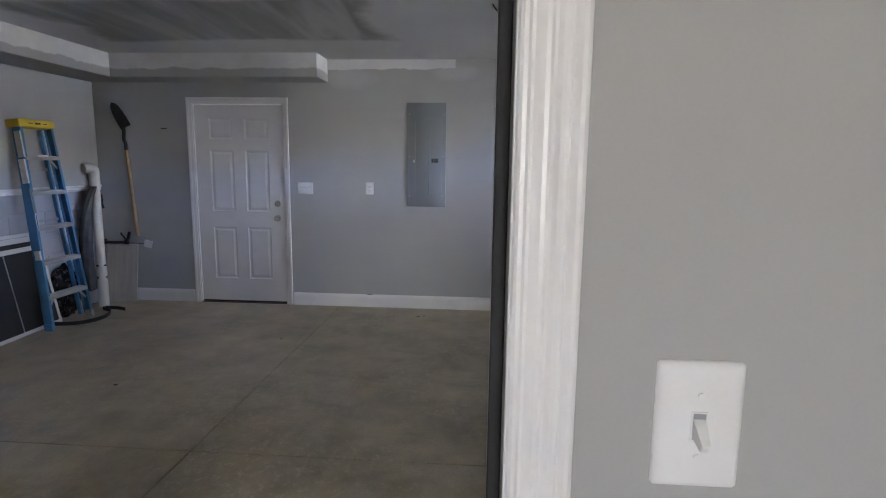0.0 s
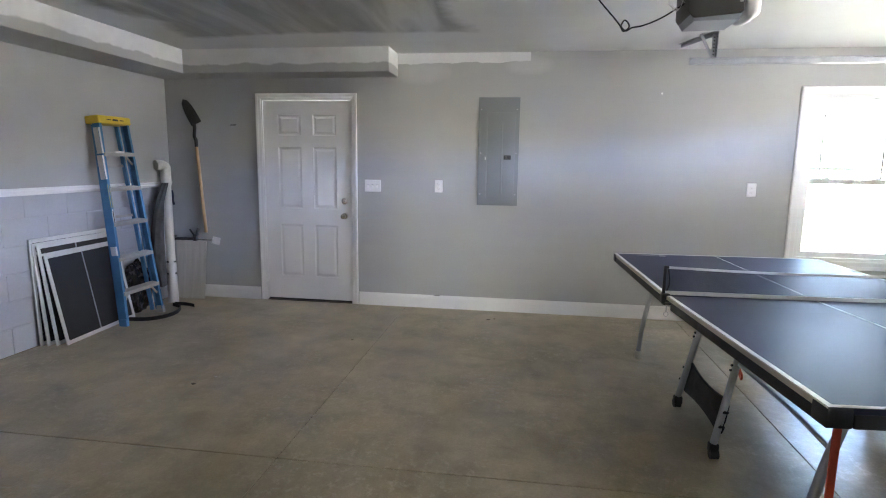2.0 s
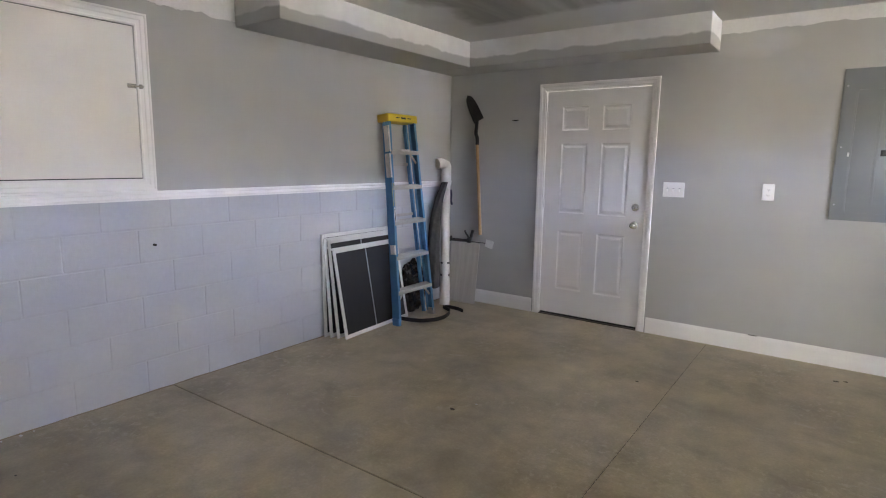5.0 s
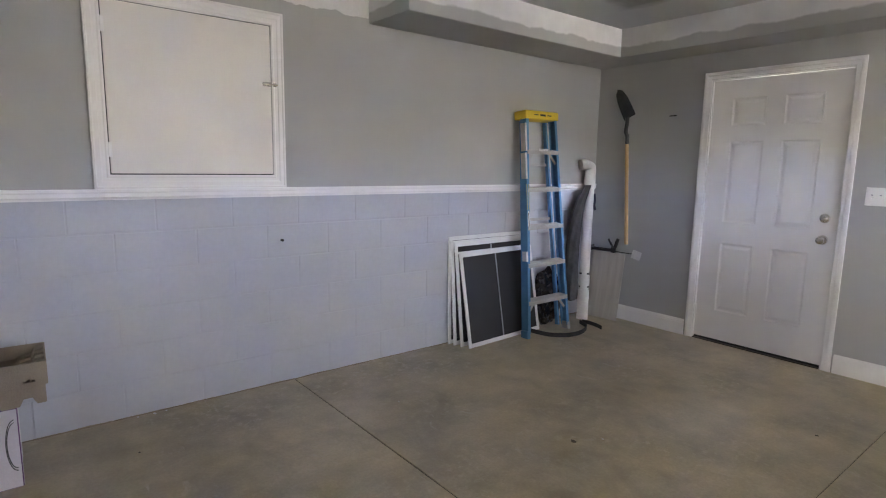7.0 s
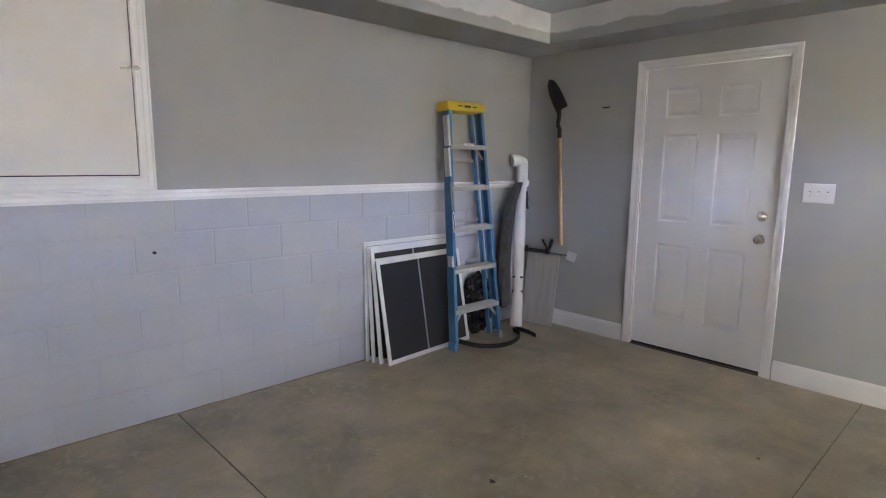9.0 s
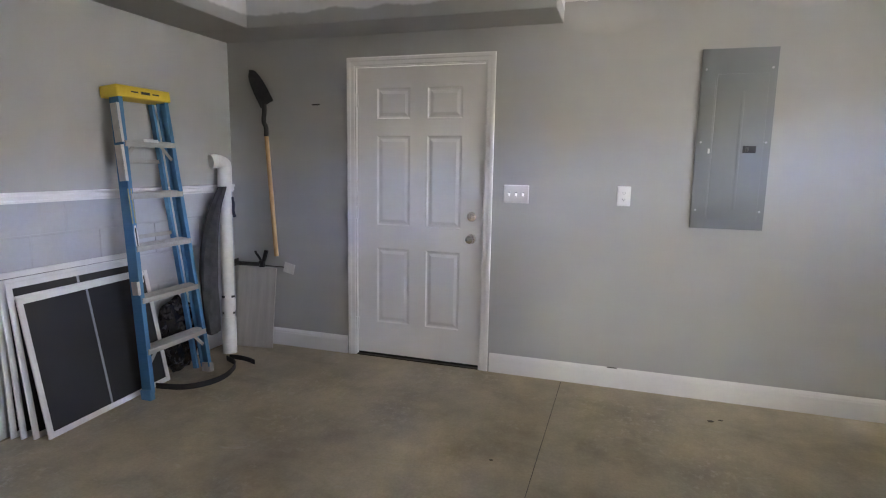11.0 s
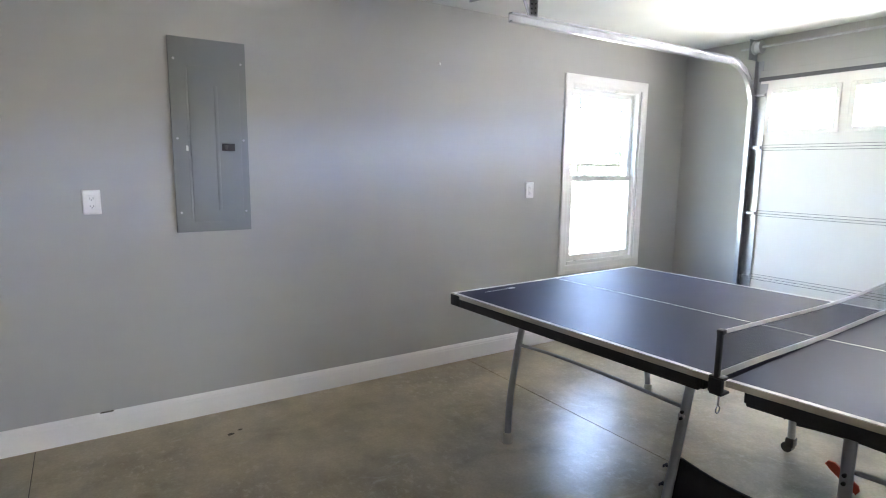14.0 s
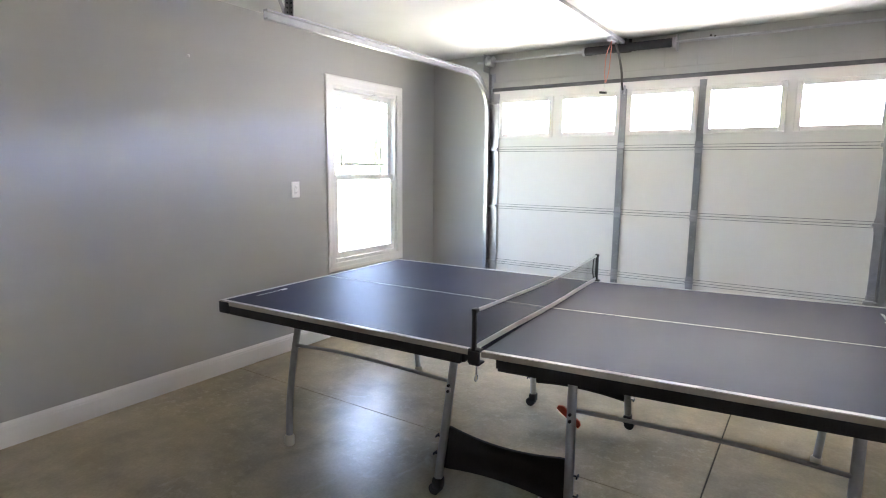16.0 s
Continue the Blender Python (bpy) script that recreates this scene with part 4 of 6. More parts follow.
single("trim_knot_holes", bm, M_DARKGAP, "two dark knots in the mounting board", "knot", **STR)

# ---- opener ----
OPY = 3.585
opener = thing("garage_door_opener", pose(0, 0, 0), "dark grey ceiling-hung garage door opener with milky lens", "door opener")
bm = B()
prism(bm, [(0.50, 2.30), (0.535, 2.262), (0.785, 2.285), (0.795, 2.295), (0.795, 2.452), (0.78, 2.462), (0.53, 2.462), (0.50, 2.44)], "y", OPY - 0.135, OPY + 0.135)
bmesh.ops.bevel(bm, geom=bm.edges[:], offset=0.008, segments=2, affect="EDGES", profile=0.5)
body = part("housing", bm, M_HOUSING, opener)
bm = B()
prism(bm, [(0.508, 2.296), (0.540, 2.246), (0.775, 2.250), (0.79, 2.284), (0.540, 2.262)], "y", OPY - 0.128, OPY + 0.128)
part("base", bm, M_OPUNDER, opener, "lighter grey base pan", smooth=False)
bm = bx(0.7955, 0.892, OPY - 0.13, OPY + 0.13, 2.262, 2.46, 0.045, 5)
part("lens", bm, M_LENS, opener, "milky white light lens")
part("button", rod(B(), (0.835, OPY - 0.1295, 2.41), (0.835, OPY - 0.136, 2.41), 0.012, 14), M_BLACK, opener)
bars = B()
for x0, x1, za, zb in ((0.606, 0.625, 2.372, 2.392), (0.629, 0.640, 2.372, 2.389), (0.644, 0.656, 2.372, 2.389), (0.660, 0.690, 2.372, 2.392), (0.695, 0.710, 2.372, 2.386), (0.714, 0.730, 2.372, 2.388), (0.734, 0.748, 2.372, 2.386), (0.752, 0.770, 2.372, 2.386), (0.755, 0.785, 2.352, 2.358), (0.768, 0.785, 2.340, 2.345)):
    box(bars, x0, x1, OPY - 0.1366, OPY - 0.1354, za, zb)
part("maker_mark", bars, M_STICKER, opener, "pale printed bars", smooth=False)
bm = bx(0.76, 3.46, OPY - 0.016, OPY + 0.016, 2.425, 2.455, 0.003, 1)
part("rail", bm, M_STILE, opener, "steel T-rail", smooth=False)
part("header_bracket", box(bx(3.44, XE - 0.011, OPY - 0.03, OPY + 0.03, 2.405, 2.47, 0.003, 1), XE - 0.016, XE - 0.0105, OPY - 0.05, OPY + 0.05, 2.37, 2.475), M_OPENER, opener, "dark header bracket", smooth=False)
for hx in (0.60, 0.76):
    part("hanger", bx(hx - 0.013, hx + 0.013, OPY - 0.09, OPY - 0.087, 2.462, ZC - 0.0005), M_STILE, opener, smooth=False)
    part("hanger", bx(hx - 0.013, hx + 0.013, OPY + 0.087, OPY + 0.09, 2.462, ZC - 0.0005), M_STILE, opener, smooth=False)
part("trolley", bx(3.11, 3.24, OPY - 0.024, OPY + 0.024, 2.395, 2.424, 0.006, 2), M_GALV, opener, "metal trolley")
part("door_arm", tube(B(), [(3.21, OPY - 0.01, 2.40), (3.30, OPY - 0.015, 2.32), (3.385, OPY - 0.018, 2.20), (3.405, OPY - 0.018, 2.12), (3.44, 3.566, 2.065)], 0.009, 8, 6, (0, 1, 0)), M_OPENER, opener, "dark curved door arm")
rope = part("release_rope", tube(tube(B(), [(3.15, OPY, 2.396), (3.14, OPY + 0.03, 2.30), (3.145, OPY + 0.04, 2.18), (3.15, OPY + 0.035, 2.09)], 0.0032, 6, 5, (0, 1, 0)), [(3.16, OPY, 2.396), (3.16, OPY + 0.005, 2.30), (3.158, OPY + 0.012, 2.18), (3.15, OPY + 0.030, 2.09)], 0.0032, 6, 5, (0, 1, 0)), M_ROPE, opener, "faded red release rope")
part("rope_thread", tube(B(), [(3.15, OPY + 0.035, 2.09), (3.15, OPY + 0.045, 2.02)], 0.0012, 5, 4, (0, 1, 0)), M_WHITEWIRE, rope)
part("rope_handle", rod(B(), (3.15, OPY + 0.020, 2.012), (3.15, OPY + 0.075, 2.018), 0.009, 10), M_BLACK, rope, "small black pull handle")
part("power_cord", tube(B(), [(0.505, OPY - 0.05, 2.36), (0.40, OPY, 2.30), (0.30, OPY + 0.02, 2.262), (0.235, OPY + 0.03, 2.252), (0.205, OPY + 0.03, 2.235), (0.175, OPY + 0.03, 2.262), (0.195, OPY + 0.03, 2.295), (0.222, OPY + 0.035, 2.262), (0.19, OPY + 0.04, 2.235), (0.165, OPY + 0.04, 2.275), (0.09, OPY + 0.04, 2.36), (0.02, OPY + 0.04, 2.44), (-0.01, OPY + 0.04, ZC)], 0.0045, 7, 6, (0, 1, 0)), M_RUBBER, opener, "black looped power cord")
bm = B()
for k in range(4):
    o = 0.012 * k
    tube(bm, [(0.505, OPY - 0.10 + o, 2.39 - o), (0.47 - o, OPY - 0.10 + o, 2.41), (0.43 - 0.5 * o, OPY - 0.09 + o, 2.36), (0.44, OPY - 0.08 + o, 2.31 + o), (0.475, OPY - 0.06, 2.33), (0.505, OPY - 0.03 + o, 2.40)], 0.0016, 5, 5, (0, 1, 0))
part("bell_wires", bm, M_WHITEWIRE, opener, "thin white loops of wire")

# ---- table tennis table ----
TM = pose(1.192, 3.198, 0, 0, 0, 2.36)
table = thing("table_tennis_table", TM, "blue-grey folding table tennis table with white lines", "table tennis table")
HW, H0, H1, TZ = 0.7625, 0.0015, 1.450, 0.762
for s in (1, -1):
    lo, hi = (H0, H1) if s > 0 else (-H1, -H0)
    top = part("tabletop", bx(-HW, HW, lo, hi, TZ - 0.0205, TZ, 0.002, 1), M_TTOP, table, "blue-grey painted half top", smooth=False)
    e = 0.0205
    bm = B()
    yo = H1 - e if s > 0 else -H1
    box(bm, -HW + 0.001, HW - 0.001, yo + 0.001, yo + e - 0.001, TZ, TZ + 0.0008)
    part("end_line", bm, M_LINE, top, smooth=False)
    for q in (-1, 1):
        xa = -HW + 0.001 if q < 0 else HW - e
        bm = bx(xa, xa + e - 0.001, lo if s > 0 else lo + e, hi - e if s > 0 else hi, TZ, TZ + 0.0008)
        part("side_line", bm, M_LINE, top, smooth=False)
        bm = bx(q * HW - 0.0022 * (q < 0), q * HW + 0.0022 * (q > 0), lo, hi, TZ - 0.0205, TZ - 0.0006)
        part("edge_trim", bm, M_EDGE, top, "cream edge strip", smooth=False)
        ya = s * (H0 + 0.064)
        yb = s * (H1 - 0.075)
        bm = bx(q * (HW - 0.010) - 0.011, q * (HW - 0.010) + 0.011, min(ya, yb), max(ya, yb), TZ - 0.064, TZ - 0.0208, 0.004, 2)
        part("side_apron", bm, M_BLACK, table, "black apron")
        bm = B()
        yc = s * (H1 - 0.036)
        box(bm, q * (HW - 0.034) - 0.038, q * (HW - 0.034) + 0.038, yc - 0.04, yc + 0.04, TZ - 0.064, TZ - 0.0015, 0.007, 2)
        part("corner_cap", bm, M_BLACK, table, "black plastic corner guard")
    part("centre_line", bx(-0.0022, 0.0022, lo if s > 0 else lo + e, hi - e if s > 0 else hi, TZ + 0.0001, TZ + 0.0008), M_LINE, top, smooth=False)
    bm = bx(-HW + 0.075, HW - 0.075, s * (H1 - 0.010) - 0.011, s * (H1 - 0.010) + 0.011, TZ - 0.064, TZ - 0.0208, 0.004, 2)
    part("end_apron", bm, M_BLACK, table, "black apron")
    bm = bx(-HW + 0.012, HW - 0.012, s * 0.065 - 0.012, s * 0.065 + 0.012, TZ - 0.060, TZ - 0.0208, 0.003, 1)
    part("inner_apron", bm, M_BLACK, table)
    marks = B()
    for k in range(14):
        w = random.Random(k + 7).uniform(0.004, 0.009)
        x = 0.60 - 0.0115 * k if s > 0 else 0.60 - 0.0115 * k
        box(marks, -s * x - w / 2, -s * x + w / 2, s * (H1 - 0.085) - 0.005, s * (H1 - 0.085) + 0.005, TZ + 0.0001, TZ + 0.0006)
    box(marks, -s * 0.415 - 0.022, -s * 0.415 + 0.022, s * (H1 - 0.085) - 0.010, s * (H1 - 0.085) + 0.014, TZ + 0.0001, TZ + 0.0006)
    part("maker_mark", marks, M_LINE, top, "pale printed bars", smooth=False)
    for q in (-1, 1):
        leg = part("leg", tube(B(), [(q * 0.468, s * 1.182, TZ - 0.02), (q * 0.500, s * 1.180, 0.60), (q * 0.545, s * 1.176, 0.42), (q * 0.580, s * 1.172, 0.22), (q * 0.600, s * 1.160, 0.022)], 0.0175, 12, 5, (0, 1, 0)), M_LEG, table, "bent grey steel leg")
        part("foot_cap", lathe(B(), [(0.021, 0), (0.025, 0.004), (0.025, 0.048), (0.020, 0.056)], pose(q * 0.600, s * 1.160, 0.0), 14), M_CAP, leg, "cream rubber foot cap")
        fx, fy = (0.532, 0.280 * s) if q > 0 else (-0.566, 0.278 if s > 0 else -0.308)
        tx, ty = q * 0.425, s * 0.262
        leg = part("wheel_leg", rod(B(), (fx, fy, 0.075), (tx, ty, TZ - 0.02), 0.0185, 12), M_LEG, table, "grey steel wheeled leg")
        bm = B()
        rod(bm, (fx - 0.020, fy + 0.012 * s, 0.026), (fx + 0.020, fy + 0.012 * s, 0.026), 0.026, 18)
        part("castor", bm, M_BLACK, leg, "black castor wheel")
        part("castor_fork", bx(fx - 0.024, fx + 0.024, fy - 0.021, fy + 0.021, 0.030, 0.078, 0.008, 2), M_BLACK, leg, "black castor housing")
        part("side_bar", tube(B(), [(q * 0.528, s * 1.18, 0.512), (q * 0.520, s * 0.92, 0.524), (q * 0.498, s * 0.60, 0.512), (q * 0.472, s * 0.270, 0.488)], 0.0085, 8, 6, (1, 0, 0)), M_LEG, table, "thin grey steel bar")
        for z in (0.455, 0.480):
            u = (z - 0.075) / (TZ - 0.095)
            part("bolt", rod(B(), (fx + (tx - fx) * u, fy + (ty - fy) * u, z), (fx + (tx - fx) * u + q * 0.026, fy + (ty - fy) * u, z), 0.0065, 8), M_BLACK, leg)
        for z in (0.175, 0.250):
            u = (z - 0.075) / (TZ - 0.095)
            cx, cy = fx + (tx - fx) * u, fy + (ty - fy) * u
            bm = rod(B(), (cx, cy - s * 0.01, z), (cx, cy + s * 0.036, z), 0.004, 8)
            box(bm, cx - 0.015, cx + 0.015, cy + s * 0.033 - 0.003, cy + s * 0.033 + 0.003, z - 0.006, z + 0.006, 0.002, 1)
            part("wing_nut", bm, M_BLACK, leg, "black wing nut")
    for yy, zz, xx in ((1.18, 0.63, 0.492), (0.266, 0.62, 0.448)):
        part("cross_bar", rod(B(), (-xx, s * yy, zz), (xx, s * yy, zz), 0.009, 8), M_LEG, table)
    for q in (-1, 1):
        part("knob", rod(rod(B(), (q * (HW - 0.10), s * (H1 - 0.12), TZ - 0.075), (q * (HW - 0.10), s * (H1 - 0.12), TZ - 0.016), 0.005, 8), (q * (HW - 0.10), s * (H1 - 0.12), TZ - 0.085), (q * (HW - 0.10), s * (H1 - 0.12), TZ - 0.072), 0.009, 10), M_BLACK, table)
for q in (-1, 1):
    # bowed plastic brace between the wheeled legs
    n = 28
    bm = B()
    cols = []
    for k in range(n + 1):
        u = k / n
        bow = 4 * u * (1 - u)
        # clipped corners, a dipping top edge and an arched bottom edge
        clip = 0.020 * max(0.0, 1.0 - min(u, 1 - u) / 0.045)
        zt, zb = 0.304 - 0.036 * bow - clip, 0.106 + 0.026 * bow + clip
        row = []
        for j in range(9):
            z = zb + (zt - zb) * j / 8
            rib = 0.006 if j in (0, 8) else (0.005 if abs(j - 2 - 3.2 * bow) < 0.7 else 0.0)
            row.append(bm.verts.new((q * (0.535 - (z - 0.075) * 0.13 + rib), -0.290 + 0.580 * u, z + (0.042 if q > 0 else 0.0))))
        cols.append(row)
    for a, b in zip(cols, cols[1:]):
        for j in range(8):
            bm.faces.new((a[j], a[j + 1], b[j + 1], b[j]))
    bmesh.ops.recalc_face_normals(bm, faces=bm.faces)
    bmesh.ops.solidify(bm, geom=bm.faces[:], thickness=0.012)
    part("leg_brace", bm, M_BLACK, table, "bowed black plastic brace panel")
    bm = B()
    prism(bm, [(y - 0.008, z - 0.034) for y, z in ((-0.212, 0.525), (-0.205, 0.513), (-0.222, 0.498), (-0.296, 0.448), (-0.304, 0.462), (-0.300, 0.478), (-0.262, 0.503), (-0.232, 0.526))], "x", q * 0.462 - 0.004, q * 0.462 + 0.004)
    part("release_lever", bm, M_RED, table, "orange-red release lever")
part("red_brace", box(B(), -0.580, -0.552, -1.266, -1.260, 0.004, TZ - 0.050, 0.002, 1), M_RED, table, "orange-red safety strut", smooth=False)
part("leg_label", bx(-0.502, -0.498, 0.258, 0.284, 0.425, 0.470), M_STICKER, table, "white paper label", smooth=False)
# the south half sags a little out of line with the north half
settle = Matrix.Translation((0, 0, TZ)) @ pose(0, 0, 0, -0.9, 0, 1.6) @ Matrix.Translation((0, 0, -TZ))
for ob in table.children:
    if ob.name.split(".")[0] in ("tabletop", "side_apron", "end_apron", "inner_apron", "corner_cap", "knob"):
        low = min(v.co.y for v in ob.data.vertices)
        if low < -0.003:
            ob.matrix_local = settle

net = thing("table_tennis_net", TM, "dark table tennis net with pale tapes on clamp posts", "net")
NZ = TZ + 0.152
bm = B()
cols = []
for k in range(25):
    u = k / 24
    x = -0.765 + 1.53 * u
    sag = 4 * u * (1 - u)
    cols.append([bm.verts.new((x, 0.004 * math.sin(9 * u), TZ + 0.020 + (NZ - 0.006 - 0.016 * sag - TZ - 0.016) * j / 4)) for j in range(5)])
for a, b in zip(cols, cols[1:]):
    for j in range(4):
        bm.faces.new((a[j], b[j], b[j + 1], a[j + 1]))
part("netting", bm, M_NET, net)
for z, h, name in ((NZ, 0.012, "top_tape"), (TZ + 0.0125, 0.021, "bottom_tape")):
    pts = [(-0.765 + 1.53 * k / 16, 0.004 * math.sin(9 * k / 16), z - (0.016 if name == "top_tape" else 0.004) * 4 * (k / 16) * (1 - k / 16)) for k in range(17)]
    bm = B()
    sweep(bm, [Vector(p) for p in pts], [(-0.002, -h / 2), (0.002, -h / 2), (0.002, h / 2), (-0.002, h / 2)])
    part(name, bm, M_LINE, net, "white cloth tape", smooth=False)
for q in (-1, 1):
    bm = bx(q * 0.776 - 0.008, q * 0.776 + 0.008, -0.008, 0.008, TZ - 0.01, NZ + 0.010, 0.003, 2)
    box(bm, q * 0.770 - 0.013, q * 0.770 + 0.013, -0.011, 0.011, NZ - 0.006, NZ + 0.010, 0.004, 2)
    post = part("post", bm, M_BLACK, net, "black clamp post")
    bm = bx(q * 0.765 - 0.018, q * 0.765 + 0.018, -0.024, 0.024, TZ + 0.0015, TZ + 0.010, 0.004, 2)
    box(bm, q * 0.778 - 0.010, q * 0.778 + 0.010, -0.022, 0.022, TZ - 0.044, TZ + 0.004, 0.004, 2)
    box(bm, q * 0.755 - 0.026, q * 0.755 + 0.026, -0.021, 0.021, TZ - 0.052, TZ - 0.043, 0.003, 2)
    clamp = part("clamp", bm, M_BLACK, net, "black table clamp")
    part("clamp_screw", rod(B(), (q * 0.755, 0, TZ - 0.095), (q * 0.755, 0, TZ - 0.05), 0.0035, 8), M_GALV, clamp)
    bm = B()
    tube(bm, [(q * 0.755 + 0.012 * math.cos(a), 0, TZ - 0.107 + 0.012 * math.sin(a)) for a in [2 * math.pi * k / 10 for k in range(11)]], 0.0022, 6, 3, (0, 1, 0))
    part("tension_ring", bm, M_GALV, clamp, "small steel ring")
    part("tension_cord", tube(B(), [(q * 0.762, 0.010, NZ), (q * 0.750, 0.014, TZ + 0.12), (q * 0.744, 0.014, TZ + 0.06), (q * 0.760, 0.010, TZ + 0.015)], 0.0035, 6, 6, (0, 1, 0)), M_BLACK, net, "black cord")

# ---- electrical panel ----
panel = thing("electrical_panel", pose(-0.621, YN, 1.562), "grey enamelled steel breaker panel set into the wall", "electrical panel")
PW, PH = 0.388, 1.018
part("cover", bx(-PW / 2, PW / 2, -0.012, 0.0, -PH / 2, PH / 2, 0.003, 2), M_PANEL, panel)
dx0, dx1, dz0, dz1 = -0.105, 0.155, -PH / 2 + 0.055, PH / 2 - 0.14
pd = part("panel_door", bx(dx0, dx1, -0.0155, -0.0122, dz0, dz1, 0.0015, 2), M_PANEL, panel, "grey hinged door")
part("raised_spine", bx(0.022, 0.040, -0.0185, -0.0157, dz0 + 0.06, dz1 - 0.10, 0.0025, 2), M_PANEL, pd)
part("latch_plate", bx(0.052, 0.120, -0.0190, -0.0157, -0.070, -0.030, 0.002, 2), M_BLACK, pd, "black slide latch")
part("latch_thumb", bx(0.066, 0.082, -0.0235, -0.0185, -0.062, -0.038, 0.002, 2), M_OPENER, pd)
part("sticker", bx(-0.128, -0.112, -0.0129, -0.0122, -0.074, -0.046), M_STICKER, panel, "small pale sticker", smooth=False)
part("hinge_strip", bx(dx0 - 0.012, dx0 - 0.002, -0.0140, -0.0118, dz0 + 0.02, dz1 - 0.02, 0.001, 1), M_PANEL, panel)
for s in (-1, 1):
    for fz in (0.39, -0.01, -0.395):
        part("cover_screw", rod(B(), (s * 0.168, -0.0118, fz * PH), (s * 0.168, -0.0155, fz * PH), 0.006, 10), M_GALV, panel, "bright screw head")

# small hooks on the north wall
hook = B()
rod(hook, (-3.307, YN, 1.803), (-3.307, YN - 0.03, 1.803), 0.004, 8)
rod(hook, (-3.338, YN - 0.026, 1.803), (-3.276, YN - 0.026, 1.805), 0.005, 8)
single("wall_hook", hook, M_STEELBLK, "small dark steel hook on the grey wall", "hook")
bm = rod(B(), (0.838, YN, 2.101), (0.838, YN - 0.012, 2.101), 0.007, 10)
rod(bm, (0.838, YN - 0.010, 2.106), (0.838, YN - 0.014, 2.09), 0.004, 8)
single("wall_anchor", bm, M_WHITEP, "small white screw anchor on the grey wall", "anchor")
single("wall_bolt", rod(B(), (XW - 0.002, 2.42, 0.902), (XW + 0.018, 2.42, 0.902), 0.008, 10), M_STEELBLK, "small dark bolt in the block wall", "bolt")
chip = B()
box(chip, -1.23, -1.17, YN - 0.0152, YN - 0.0035, 0.1295, 0.1335, 0.0012, 1)
single("wood_chip", chip, M_DARKGAP, "dark scrap lying on the baseboard's top", "scrap")

# ---- access hatch in the west wall ----
hatch = thing("access_hatch", pose(XW, 1.955, 1.720), "closed off-white access hatch with moulded casing", "hatch")
HYW, HZ0, HZ1 = 0.496, -0.496, 0.496
w = 0.072
CPROF = [(0, 0), (0, 0.020), (0.010, 0.021), (0.014, 0.017), (0.034, 0.017), (0.040, 0.014), (0.056, 0.013), (0.062, 0.016), (w, 0.014), (w, 0)]


def hatch_strip(side):
    bm = B()
    rings = []
    for e in (0, 1):
        ring = []
        for a, b in CPROF:
            if side in ("top", "bottom"):
                z = HZ1 - a if side == "top" else HZ0 + a
                y = -HYW + a if e == 0 else HYW - a
            else:
                y = -HYW + a if side == "lo" else HYW - a
                z = HZ0 + a if e == 0 else HZ1 - a
            ring.append(bm.verts.new((b, y, z)))
        rings.append(ring)
    n = len(CPROF)
    for k in range(n):
        bm.faces.new((rings[0][k], rings[0][(k + 1) % n], rings[1][(k + 1) % n], rings[1][k]))
    bm.faces.new(rings[0])
    bm.faces.new(rings[1][::-1])
    return part("casing", bm, M_TRIM, hatch, "white moulded casing strip", smooth=False)


for side in ("top", "bottom", "lo", "hi"):
    hatch_strip(side)
# black sheet paints the shade in the gap between board and casing
part("gap_shade", bx(0.0005, 0.002, -HYW + w, HYW - w, HZ0 + w, HZ1 - w), M_BLACK, hatch, "black sheet standing for the shade in the gap round the hatch", smooth=False)
part("hatch_door", bx(0.0022, 0.012, -HYW + w + 0.006, HYW - w - 0.005, HZ0 + w + 0.006, HZ1 - w - 0.005, 0.002, 1), M_HATCH, hatch, "plain off-white board")
for z in (0.30, -0.30):
    bm = bx(0.0125, 0.0145, -HYW + w - 0.010, -HYW + w + 0.016, z - 0.035, z + 0.035, 0.0005, 1)
    rod(bm, (0.017, -HYW + w + 0.002, z - 0.036), (0.017, -HYW + w + 0.002, z + 0.036), 0.004, 8)
    part("hinge", bm, M_TRIM, hatch, "white painted hinge")
by, bz = HYW - w, 0.095
bm = bx(0.0122, 0.0145, by - 0.055, by - 0.008, bz - 0.012, bz + 0.012, 0.0008, 1)
box(bm, 0.0172, 0.0195, by + 0.006, by + 0.026, bz - 0.012, bz + 0.012, 0.0008, 1)
rod(bm, (0.0215, by - 0.060, bz), (0.0215, by + 0.032, bz), 0.004, 10)
rod(bm, (0.0215, by - 0.035, bz), (0.036, by - 0.035, bz - 0.006), 0.003, 8)
for dy in (-0.048, -0.018):
    box(bm, 0.0145, 0.027, by + dy - 0.004, by + dy + 0.004, bz - 0.007, bz + 0.007, 0.002, 1)
part("slide_bolt", bm, M_CHROME, hatch, "bright slide bolt")

# ---- step ladder ----
U = Vector((0, 1, 0))
V = (Vector((-3.975, 4.587, 1.79)) - Vector((-3.785, 4.588, 0.0))).normalized()
U = (U - V * U.dot(V)).normalized()
Wn = U.cross(V)
LM = Matrix(((U.x, V.x, Wn.x, -3.785), (U.y, V.y, Wn.y, 4.588), (U.z, V.z, Wn.z, 0.0), (0, 0, 0, 1)))
ladder = thing("step_ladder", LM, "folded blue fibreglass step ladder with yellow top, leaning on the wall", "ladder")
# local axes: x across, y up the rails, z towards the room
LH = 1.81


def half(y):
    return 0.250 - 0.076 * y / LH


